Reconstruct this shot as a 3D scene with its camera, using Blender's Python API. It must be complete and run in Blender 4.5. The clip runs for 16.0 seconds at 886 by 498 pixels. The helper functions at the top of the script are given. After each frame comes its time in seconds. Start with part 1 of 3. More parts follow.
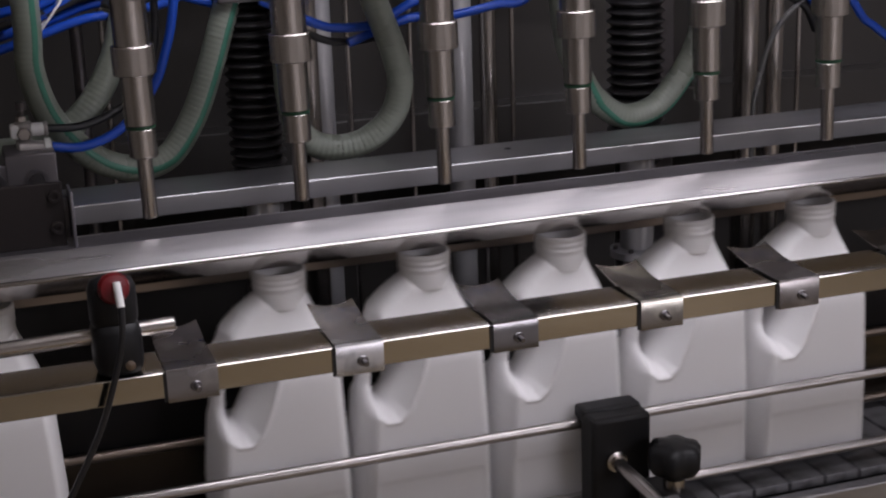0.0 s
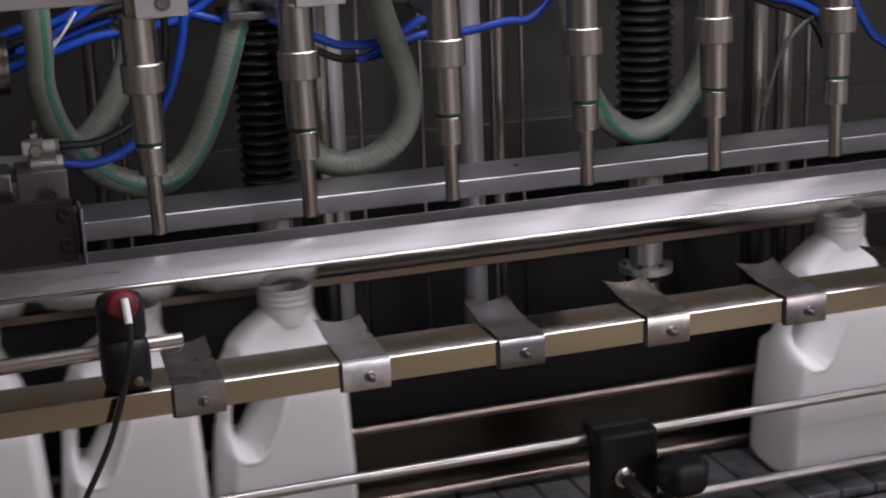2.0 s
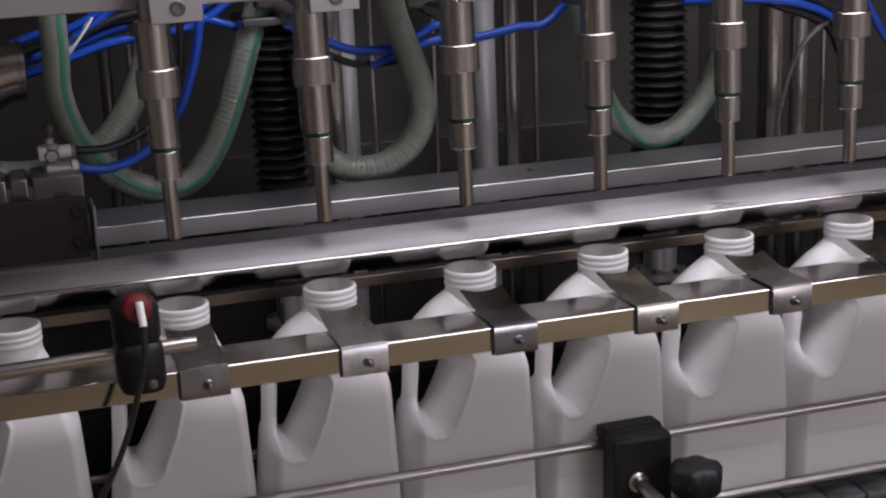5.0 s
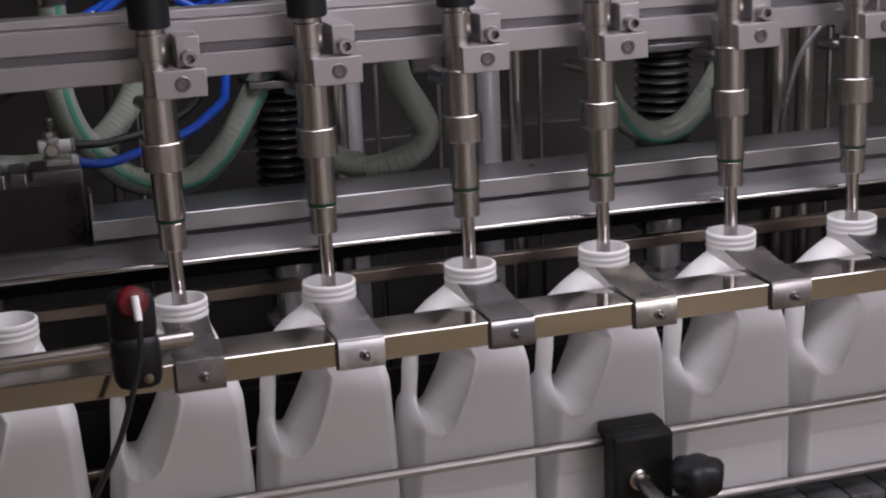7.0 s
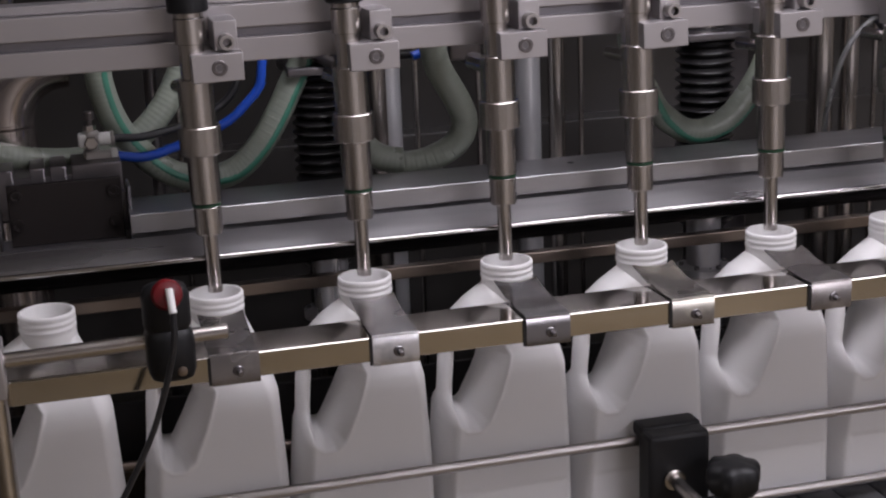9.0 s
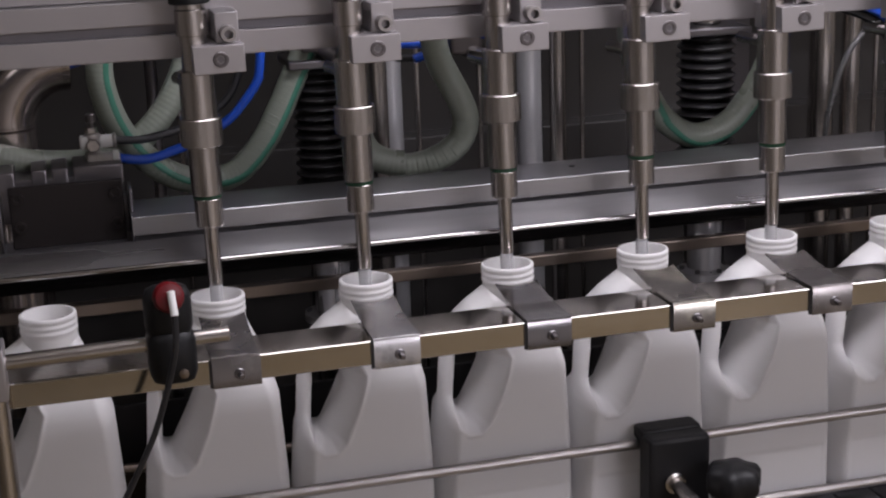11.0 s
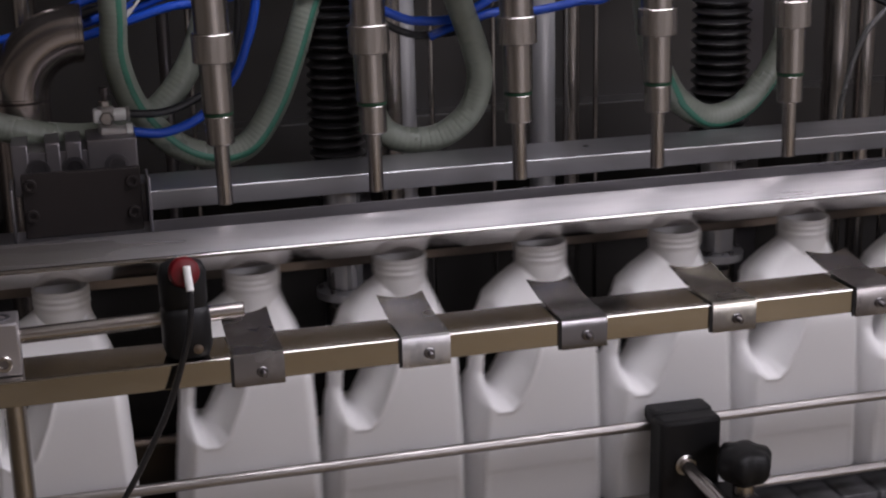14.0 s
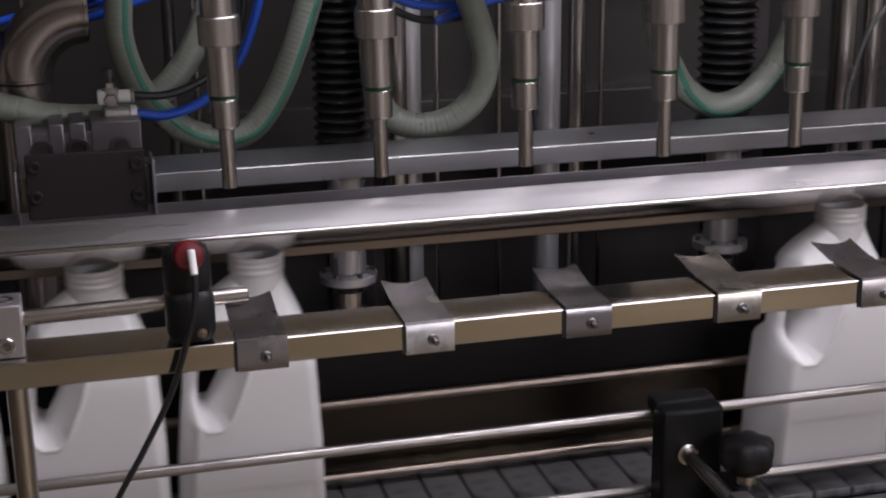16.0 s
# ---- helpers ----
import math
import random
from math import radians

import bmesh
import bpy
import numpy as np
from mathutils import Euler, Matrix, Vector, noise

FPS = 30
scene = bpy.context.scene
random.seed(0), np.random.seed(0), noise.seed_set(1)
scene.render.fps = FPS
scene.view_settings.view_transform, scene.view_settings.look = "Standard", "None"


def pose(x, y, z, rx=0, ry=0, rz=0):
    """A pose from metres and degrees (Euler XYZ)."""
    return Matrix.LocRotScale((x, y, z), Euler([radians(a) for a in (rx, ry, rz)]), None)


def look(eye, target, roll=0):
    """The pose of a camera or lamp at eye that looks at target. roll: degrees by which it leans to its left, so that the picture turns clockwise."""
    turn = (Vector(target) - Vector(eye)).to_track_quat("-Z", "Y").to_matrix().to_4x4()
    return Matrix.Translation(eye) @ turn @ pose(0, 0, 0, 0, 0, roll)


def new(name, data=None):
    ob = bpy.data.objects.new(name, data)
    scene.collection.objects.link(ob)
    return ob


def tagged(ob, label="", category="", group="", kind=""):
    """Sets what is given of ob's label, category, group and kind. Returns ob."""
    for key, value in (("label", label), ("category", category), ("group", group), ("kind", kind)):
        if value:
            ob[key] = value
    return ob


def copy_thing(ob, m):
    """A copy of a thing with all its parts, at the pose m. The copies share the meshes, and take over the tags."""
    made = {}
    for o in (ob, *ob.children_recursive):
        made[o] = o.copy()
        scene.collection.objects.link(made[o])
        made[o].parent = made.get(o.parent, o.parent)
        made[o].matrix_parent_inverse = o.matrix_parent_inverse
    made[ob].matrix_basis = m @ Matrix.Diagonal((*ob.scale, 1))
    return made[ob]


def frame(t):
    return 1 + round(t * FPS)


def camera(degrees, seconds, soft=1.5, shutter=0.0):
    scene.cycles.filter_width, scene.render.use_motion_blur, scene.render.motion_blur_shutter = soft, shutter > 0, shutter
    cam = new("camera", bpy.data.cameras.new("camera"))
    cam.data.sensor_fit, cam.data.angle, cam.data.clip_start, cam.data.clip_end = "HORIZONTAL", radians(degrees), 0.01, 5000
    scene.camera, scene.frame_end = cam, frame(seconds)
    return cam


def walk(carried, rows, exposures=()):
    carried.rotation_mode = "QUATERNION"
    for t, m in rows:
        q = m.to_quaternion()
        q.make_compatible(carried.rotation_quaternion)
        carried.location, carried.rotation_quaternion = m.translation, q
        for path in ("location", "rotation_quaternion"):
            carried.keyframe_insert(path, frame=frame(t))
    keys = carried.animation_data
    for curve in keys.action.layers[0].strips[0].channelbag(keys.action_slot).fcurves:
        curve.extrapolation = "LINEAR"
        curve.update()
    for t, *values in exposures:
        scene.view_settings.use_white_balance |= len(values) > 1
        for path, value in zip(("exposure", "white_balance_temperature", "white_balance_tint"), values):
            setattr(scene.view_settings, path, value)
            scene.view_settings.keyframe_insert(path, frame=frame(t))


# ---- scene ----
cam = camera(33.23, 16.0, soft=2.2, shutter=0.5)
PATH = [
    (0, (-0.45159, -1.16767, 1.50150), (0.15073, 0.65373, 0.93607), -2.005),
    (0.5, (-0.44925, -1.16869, 1.50177), (0.14775, 0.65474, 0.93725), -2.005),
    (1, (-0.44830, -1.17000, 1.50123), (0.14511, 0.65636, 0.94239), -1.964),
    (1.5, (-0.44642, -1.17263, 1.50121), (0.13703, 0.65885, 0.94872), -2.119),
    (2, (-0.44479, -1.17518, 1.50493), (0.13669, 0.65855, 0.95784), -2.198),
    (2.5, (-0.44653, -1.17703, 1.50601), (0.13301, 0.65897, 0.96449), -2.155),
    (3, (-0.44878, -1.17850, 1.50543), (0.12498, 0.66065, 0.96849), -2.263),
    (3.5, (-0.44713, -1.17912, 1.50423), (0.12059, 0.66267, 0.96991), -2.350),
    (4, (-0.44493, -1.17964, 1.50423), (0.12016, 0.66246, 0.96817), -2.450),
    (6.5, (-0.43694, -1.17829, 1.49872), (0.11519, 0.66802, 0.96363), -2.131),
    (7, (-0.43014, -1.17797, 1.49755), (0.11183, 0.67102, 0.96137), -2.350),
    (7.5, (-0.42648, -1.17832, 1.49718), (0.10751, 0.67298, 0.96096), -2.258),
    (8, (-0.42373, -1.18042, 1.49615), (0.10047, 0.67354, 0.95946), -2.370),
    (8.5, (-0.42220, -1.18115, 1.49480), (0.08590, 0.67738, 0.95839), -2.539),
    (9, (-0.42003, -1.17876, 1.49504), (0.05948, 0.68741, 0.95886), -2.252),
    (11.5, (-0.42227, -1.17906, 1.49576), (0.05933, 0.68772, 0.96362), -2.086),
    (12, (-0.42098, -1.17949, 1.49732), (0.05833, 0.68736, 0.96334), -2.105),
    (12.5, (-0.42217, -1.18081, 1.50048), (0.05765, 0.68622, 0.96758), -1.918),
    (13, (-0.42572, -1.17793, 1.49863), (0.05790, 0.68929, 0.96989), -1.640),
    (13.5, (-0.42973, -1.17416, 1.49502), (0.05050, 0.68987, 0.95212), -1.255),
    (14, (-0.43321, -1.17256, 1.49641), (0.04631, 0.68578, 0.93373), -1.296),
    (14.5, (-0.43308, -1.17087, 1.49668), (0.04429, 0.68431, 0.92185), -1.265),
    (15, (-0.43302, -1.16842, 1.49947), (0.04274, 0.68405, 0.91467), -0.770),
    (15.5, (-0.43572, -1.16811, 1.49863), (0.04377, 0.68404, 0.91585), -0.635),
    (16, (-0.43758, -1.16691, 1.49596), (0.04329, 0.68525, 0.91435), -0.617),
]
walk(cam, [(t, look(eye, target, roll)) for t, eye, target, roll in PATH], exposures=[(0, -0.16), (1, -0.10), (2.2, 0.05), (3, -0.02), (4, -0.12), (6.3, 0.06), (12.8, 0.04), (13.8, -0.1), (14.6, 0.0), (15.3, 0.1), (16, 0.1)])

# ---------------------------------------------------------------- light
world = bpy.data.worlds.new("room_air")
world.use_nodes = True
world.node_tree.nodes["Background"].inputs[0].default_value = (0.55, 0.55, 0.62, 1)
world.node_tree.nodes["Background"].inputs[1].default_value = 0.02
scene.world = world
scene.view_settings.exposure = 0.0
LAMPS = [  # x, y, z, size x, size y, watts: unseen flat panel lights and battens under the ceiling
    (0.26, -0.34, 1.98, 1.04, 0.44, 9.3),
    # added low front fill that reaches the necks under the tray
    (1.20, -2.60, 2.04, 1.5, 0.30, 45),
    (0.60, 1.30, 2.60, 1.5, 0.20, 8),
    # added weak fill from the left, lifts the blacks
    (-1.50, -1.30, 2.70, 1.5, 0.20, 1.5),
]


def unseen_lamp_light(x, y, z, sx, sy, watts):
    data = bpy.data.lights.new("unseen_area_light", "AREA")
    data.shape, data.size, data.size_y, data.energy = "RECTANGLE", sx, sy, watts
    data.color = (0.966, 0.919, 1.045)
    ob = new("unseen_area_light", data)
    ob.matrix_world = pose(x, y, z - 0.06)
    return ob


for row in LAMPS:
    unseen_lamp_light(*row)


# ---------------------------------------------------------------- materials
def material(name, color, rough=0.5, metal=0.0, vary=0.12, scale=30.0, bump=0.0, bump_scale=200.0, stretch=(1, 1, 1),
             rough_vary=0.1, stain=None, stain_at=0.62, stain_scale=9.0, **extra):
    m = bpy.data.materials.new(name)
    m.use_nodes = True
    nt = m.node_tree
    b = nt.nodes["Principled BSDF"]
    b.inputs["Metallic"].default_value = metal
    co = nt.nodes.new("ShaderNodeTexCoord")
    mp = nt.nodes.new("ShaderNodeMapping")
    mp.inputs["Scale"].default_value = stretch
    nt.links.new(co.outputs["Object"], mp.inputs["Vector"])

    def noisy(s, detail=4.0):
        n = nt.nodes.new("ShaderNodeTexNoise")
        n.inputs["Scale"].default_value, n.inputs["Detail"].default_value = s, detail
        nt.links.new(mp.outputs[0], n.inputs["Vector"])
        return n

    fine = noisy(scale)
    ramp = nt.nodes.new("ShaderNodeMix")
    ramp.data_type = "RGBA"
    ramp.inputs["A"].default_value = (*[c * (1 - vary) for c in color], 1)
    ramp.inputs["B"].default_value = (*[min(1, c * (1 + vary)) for c in color], 1)
    nt.links.new(fine.outputs["Fac"], ramp.inputs["Factor"])
    out = ramp.outputs["Result"]
    if stain:
        big = noisy(stain_scale, 6.0)
        step = nt.nodes.new("ShaderNodeMapRange")
        step.inputs["From Min"].default_value, step.inputs["From Max"].default_value = stain_at - 0.08, stain_at + 0.08
        nt.links.new(big.outputs["Fac"], step.inputs["Value"])
        mix = nt.nodes.new("ShaderNodeMix")
        mix.data_type = "RGBA"
        mix.inputs["B"].default_value = (*stain, 1)
        nt.links.new(step.outputs["Result"], mix.inputs["Factor"])
        nt.links.new(out, mix.inputs["A"])
        out = mix.outputs["Result"]
    nt.links.new(out, b.inputs["Base Color"])
    rr = nt.nodes.new("ShaderNodeMapRange")
    rr.inputs["To Min"].default_value, rr.inputs["To Max"].default_value = max(0.02, rough - rough_vary), min(1, rough + rough_vary)
    rn = noisy(scale * 0.37, 5.0)
    nt.links.new(rn.outputs["Fac"], rr.inputs["Value"])
    nt.links.new(rr.outputs["Result"], b.inputs["Roughness"])
    if bump:
        bn = noisy(bump_scale, 3.0)
        bp = nt.nodes.new("ShaderNodeBump")
        bp.inputs["Strength"].default_value, bp.inputs["Distance"].default_value = bump, 0.001
        nt.links.new(bn.outputs["Fac"], bp.inputs["Height"])
        nt.links.new(bp.outputs["Normal"], b.inputs["Normal"])
    for key, value in extra.items():
        b.inputs[key.replace("_", " ")].default_value = value
    return m


STEEL = material("turned_steel", (0.49, 0.46, 0.44), 0.25, 1.0, 0.06, 60, 0.03, 300, (1, 1, 0.08), 0.07)
ROD = material("ground_steel_rod", (0.42, 0.40, 0.39), 0.36, 1.0, 0.08, 40, 0.05, 200, (0.2, 1, 1), 0.08)
SHEET = material("brushed_sheet_steel", (0.38, 0.38, 0.395), 0.38, 0.90, 0.16, 30, 0.07, 400, (0.15, 1, 1), 0.20, stain=(0.31, 0.305, 0.31), stain_at=0.58, stain_scale=16)
TRAYM = material("worn_tray_steel", (0.45, 0.44, 0.45), 0.30, 1.0, 0.18, 90, 0.12, 160, (0.10, 1, 1), 0.13, stain=(0.32, 0.31, 0.31), stain_at=0.60, stain_scale=28)
LIP = material("polished_lip_steel", (0.50, 0.48, 0.47), 0.13, 1.0, 0.08, 40, 0.04, 60, (0.15, 1, 1), 0.06)
CLIPM = material("worn_sheet_steel", (0.21, 0.195, 0.19), 0.26, 1.0, 0.14, 40, 0.10, 120, (1, 1, 1), 0.14, stain=(0.33, 0.31, 0.30), stain_at=0.6, stain_scale=30)
# lighter base colour stands for white reflected in the clip; darker scuffs over it
CLIPB = material("scuffed_steel_with_reflection", (0.46, 0.45, 0.45), 0.24, 1.0, 0.10, 40, 0.12, 90, (1, 1, 1), 0.14, stain=(0.30, 0.30, 0.31), stain_at=0.62, stain_scale=55)
CLIPD = material("dark_polished_steel", (0.15, 0.143, 0.145), 0.18, 1.0, 0.12, 40, 0.06, 120, (1, 1, 1), 0.08)
CLIPY = material("yellowed_steel", (0.22, 0.205, 0.19), 0.26, 1.0, 0.10, 40, 0.08, 120, (1, 1, 1), 0.1, stain=(0.44, 0.42, 0.36), stain_at=0.57, stain_scale=26)
DARKSTEEL = material("dull_dark_steel", (0.20, 0.19, 0.20), 0.38, 1.0, 0.15, 20, 0.06, 300, (1, 1, 1), 0.12)
ELBOW = material("dull_pipe_steel", (0.42, 0.375, 0.355), 0.21, 0.9, 0.15, 20, 0.06, 120, (1, 1, 1), 0.08)
CYLB = material("grey_lilac_cast_aluminium", (0.22, 0.205, 0.215), 0.36, 0.7, 0.16, 40, 0.08, 300)
CYL = material("grimy_cast_aluminium", (0.13, 0.118, 0.118), 0.42, 0.8, 0.2, 40, 0.08, 300)
FITTING = material("nickel_fitting", (0.42, 0.40, 0.39), 0.32, 0.6, 0.15, 60)
BRACKET = material("dark_bracket_paint", (0.016, 0.0125, 0.012), 0.6, 0.0, 0.15, 30, 0.08, 250, Specular_IOR_Level=0.25)
ALU = material("anodised_aluminium", (0.41, 0.39, 0.395), 0.42, 0.85, 0.05, 40, 0.05, 500, (0.1, 1, 1), 0.08)
SATIN = material("satin_tube", (0.58, 0.58, 0.60), 0.30, 0.65, 0.06, 40, 0.04, 300, (1, 1, 0.1))
ALUDARK = material("grey_cast_aluminium", (0.24, 0.23, 0.25), 0.45, 0.8, 0.1, 40, 0.08, 300)
HDPE = material("white_plastic", (0.88, 0.87, 0.87), 0.42, 0.0, 0.02, 14, 0.10, 90, rough_vary=0.06, Specular_IOR_Level=0.4)
# thin plastic walls let some light through
nodes = HDPE.node_tree.nodes
glow_through = nodes.new("ShaderNodeBsdfTranslucent")
glow_through.inputs[0].default_value = (0.86, 0.85, 0.84, 1)
thin = nodes.new("ShaderNodeMixShader")
thin.inputs[0].default_value = 0.28
thin.name = "thin"
HDPE.node_tree.links.new(nodes["Principled BSDF"].outputs[0], thin.inputs[1])
HDPE.node_tree.links.new(glow_through.outputs[0], thin.inputs[2])
HDPE.node_tree.links.new(thin.outputs[0], nodes["Material Output"].inputs["Surface"])
HDPE_THIN = HDPE.copy()
HDPE_THIN.name = "thin_white_plastic"
HDPE_THIN.node_tree.nodes["thin"].inputs[0].default_value = 0.36
BLACKPL = material("black_plastic", (0.008, 0.008, 0.009), 0.48, 0.0, 0.2, 60, 0.12, 400, Specular_IOR_Level=0.3)
RUBBER = material("black_rubber", (0.013, 0.013, 0.015), 0.40, 0.0, 0.25, 40, 0.1, 200)
BELLOW = material("bellows_rubber", (0.022, 0.021, 0.022), 0.30, 0.0, 0.3, 60, 0.12, 160, rough_vary=0.12)
REDPL = material("red_plastic", (0.11, 0.003, 0.006), 0.36, 0.0, 0.1, 50)
WHITEPL = material("white_connector_plastic", (0.75, 0.75, 0.74), 0.4, 0.0, 0.05, 50)
BLUE = material("blue_tubing", (0.012, 0.075, 0.50), 0.30, 0.0, 0.15, 30)
HOSE = material("translucent_green_hose", (0.275, 0.305, 0.255), 0.30, 0.0, 0.12, 50, 0.05, 200, Transmission_Weight=0.15)
STRIPE = material("green_stripe", (0.06, 0.22, 0.155), 0.35, 0.0, 0.2, 60)
ORING = material("green_seal", (0.004, 0.035, 0.014), 0.45, 0.0, 0.1, 60)
CLEAR = material("clear_grey_tubing", (0.20, 0.20, 0.20), 0.25, 0.0, 0.1, 60, Transmission_Weight=0.45)
MILKY = material("frothy_liquid", (0.62, 0.62, 0.63), 0.22, 0.0, 0.25, 120, 0.3, 150, (1, 1, 0.3), Transmission_Weight=0.35)
LIQUID = material("clear_liquid", (0.85, 0.85, 0.85), 0.08, 0.0, 0.02, 60, Transmission_Weight=0.6)
SLAT = material("grey_slat_steel", (0.16, 0.16, 0.17), 0.42, 0.6, 0.2, 40, 0.1, 300, stain=(0.05, 0.05, 0.05), stain_at=0.58, stain_scale=25)
PANEL = material("dark_cabinet_panel", (0.047, 0.044, 0.042), 0.34, 0.15, 0.15, 8, 0.05, 200, stain=(0.05, 0.046, 0.042), stain_at=0.55, stain_scale=5)
SKIRT = material("stained_skirt_steel", (0.06, 0.05, 0.04), 0.30, 1.0, 0.2, 30, 0.08, 120, (0.3, 1, 1), 0.1, stain=(0.22, 0.17, 0.09), stain_at=0.6, stain_scale=9)
# cabinet panel darkened to near black: shade behind the bottles put into the colour
APRON = material("shaded_apron_sheet", (0.010, 0.009, 0.009), 0.45, 0.0, 0.2, 12, 0.05, 200, Specular_IOR_Level=0.25)
WALL = material("cream_wall_paint", (0.68, 0.655, 0.62), 0.7, 0.0, 0.06, 6, 0.1, 80, stain=(0.60, 0.55, 0.47), stain_scale=2)
FLOOR = material("tan_floor_tile", (0.23, 0.182, 0.108), 0.5, 0.0, 0.15, 4, 0.1, 60, stain=(0.16, 0.125, 0.07), stain_scale=3)
CEIL = material("white_ceiling_paint", (0.78, 0.77, 0.76), 0.8, 0.0, 0.05, 5)
RAIL = material("polished_rail_steel", (0.58, 0.56, 0.54), 0.09, 1.0, 0.08, 25, 0.03, 30, (0.25, 1, 1), 0.03, stain=(0.46, 0.43, 0.39), stain_at=0.6, stain_scale=14)
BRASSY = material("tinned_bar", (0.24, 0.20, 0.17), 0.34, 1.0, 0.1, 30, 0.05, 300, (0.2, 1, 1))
GLOW = bpy.data.materials.new("lamp_glow")
GLOW.use_nodes = True
GLOW.node_tree.nodes["Principled BSDF"].inputs["Emission Color"].default_value = (1, 0.96, 0.95, 1)
GLOW.node_tree.nodes["Principled BSDF"].inputs["Emission Strength"].default_value = 2.0


# ---------------------------------------------------------------- mesh helpers
def put(bm, tmp):
    me = bpy.data.meshes.new("tmp")
    tmp.to_mesh(me)
    tmp.free()
    bm.from_mesh(me)
    bpy.data.meshes.remove(me)


def box(bm, x0, x1, y0, y1, z0, z1, bevel=0.0, m=None, seg=2):
    t = bmesh.new()
    bmesh.ops.create_cube(t, size=1.0)
    for v in t.verts:
        v.co = Vector(((x0 + x1) / 2 + v.co.x * (x1 - x0), (y0 + y1) / 2 + v.co.y * (y1 - y0), (z0 + z1) / 2 + v.co.z * (z1 - z0)))
    if bevel:
        bmesh.ops.bevel(t, geom=t.edges[:], offset=bevel, segments=seg, affect="EDGES", profile=0.5)
    if m:
        t.transform(m)
    put(bm, t)
    return bm


def ring_loft(bm, rings, caps=True, closed=False):
    rows = [[bm.verts.new(p) for p in ring] for ring in rings]
    n = len(rows[0])
    for a, b in list(zip(rows, rows[1:])) + ([(rows[-1], rows[0])] if closed else []):
        for i in range(n):
            bm.faces.new((a[i], a[(i + 1) % n], b[(i + 1) % n], b[i]))
    if caps and not closed:
        bm.faces.new(rows[0][::-1])
        bm.faces.new(rows[-1])
    return bm


def lathe(bm, profile, seg=40, m=None, caps=True, wobble=None):
    m = m or Matrix()
    rings = []
    for r, z in profile:
        ring = []
        for i in range(seg):
            k = r * (wobble(i, z) if wobble else 1.0)
            ring.append(m @ Vector((k * math.cos(2 * math.pi * i / seg), k * math.sin(2 * math.pi * i / seg), z)))
        rings.append(ring)
    return ring_loft(bm, rings, caps)


def rod(bm, a, b, r, seg=24, soft=0.0):
    a, b = Vector(a), Vector(b)
    d = b - a
    m = Matrix.Translation(a) @ d.to_track_quat("Z", "Y").to_matrix().to_4x4()
    n = d.length
    s = soft or r * 0.15
    return lathe(bm, [(r - s, 0), (r, s), (r, n - s), (r - s, n)], seg, m)


def spline(points, step=0.004):
    pts = [Vector(p) for p in points]
    out = []
    for i in range(len(pts) - 1):
        p0, p1, p2, p3 = pts[max(i - 1, 0)], pts[i], pts[i + 1], pts[min(i + 2, len(pts) - 1)]
        n = max(2, int((p2 - p1).length / step))
        for k in range(n):
            t = k / n
            out.append(0.5 * (2 * p1 + (p2 - p0) * t + (2 * p0 - 5 * p1 + 4 * p2 - p3) * t * t + (3 * p1 - p0 - 3 * p2 + p3) * t ** 3))
    out.append(pts[-1])
    return out


def sweep(bm, points, r, seg=16, step=0.004, rib=0.0, rib_pitch=0.006, side=None, line=None, run=0.0):
    """A tube of radius r along a smooth line; ribbed if asked; side: the way from its axis to a thin strip that runs along it instead."""
    line = line or spline(points, step)
    normal = None
    rings = []
    for i, p in enumerate(line):
        d = (line[min(i + 1, len(line) - 1)] - line[max(i - 1, 0)]).normalized()
        if normal is None:
            normal = d.orthogonal().normalized()
        normal = (normal - d * normal.dot(d)).normalized()
        other = d.cross(normal)
        if i:
            run += (p - line[i - 1]).length
        k = r * (1 + rib * math.cos(2 * math.pi * run / rib_pitch))
        c, kk = p, k
        if side is not None:
            out = Vector(side) - d * d.dot(Vector(side))
            c, kk = p + out.normalized() * r * 0.64, r * 0.43
        rings.append([c + (normal * math.cos(a) + other * math.sin(a)) * kk for a in [2 * math.pi * j / seg for j in range(seg)]])
    return ring_loft(bm, rings)


def finish(bm, name, mat, angle=21):
    bmesh.ops.recalc_face_normals(bm, faces=bm.faces[:])
    for f in bm.faces:
        f.smooth = True
    for e in bm.edges:
        if len(e.link_faces) == 2 and e.calc_face_angle(0) > radians(angle):
            e.smooth = False
    me = bpy.data.meshes.new(name)
    bm.to_mesh(me)
    bm.free()
    me.materials.append(mat)
    return me


def part(name, bm, mat, parent=None, label="", angle=21):
    ob = new(name, finish(bm, name, mat, angle))
    if parent:
        ob.parent = parent
    if label:
        ob["label"] = label
    return ob


def thing(name, label, category, group="", kind="", at=None):
    ob = new(name)
    ob.empty_display_size = 0.02
    if at is not None:
        ob.matrix_basis = at
    return tagged(ob, label, category, group, kind)


def socket_screw(bm_head, bm_hole, x, y, z, r=0.0065, h=0.006):
    """A socket-head screw whose head points to -y, its bearing face at y."""
    m = pose(x, y, z, 90)
    lathe(bm_head, [(r, 0), (r, h * 0.8), (r * 0.9, h), (r * 0.55, h), (r * 0.5, h * 0.45)], 24, m)
    lathe(bm_hole, [(r * 0.5, h * 0.4), (r * 0.5, h * 0.5)], 6, m)


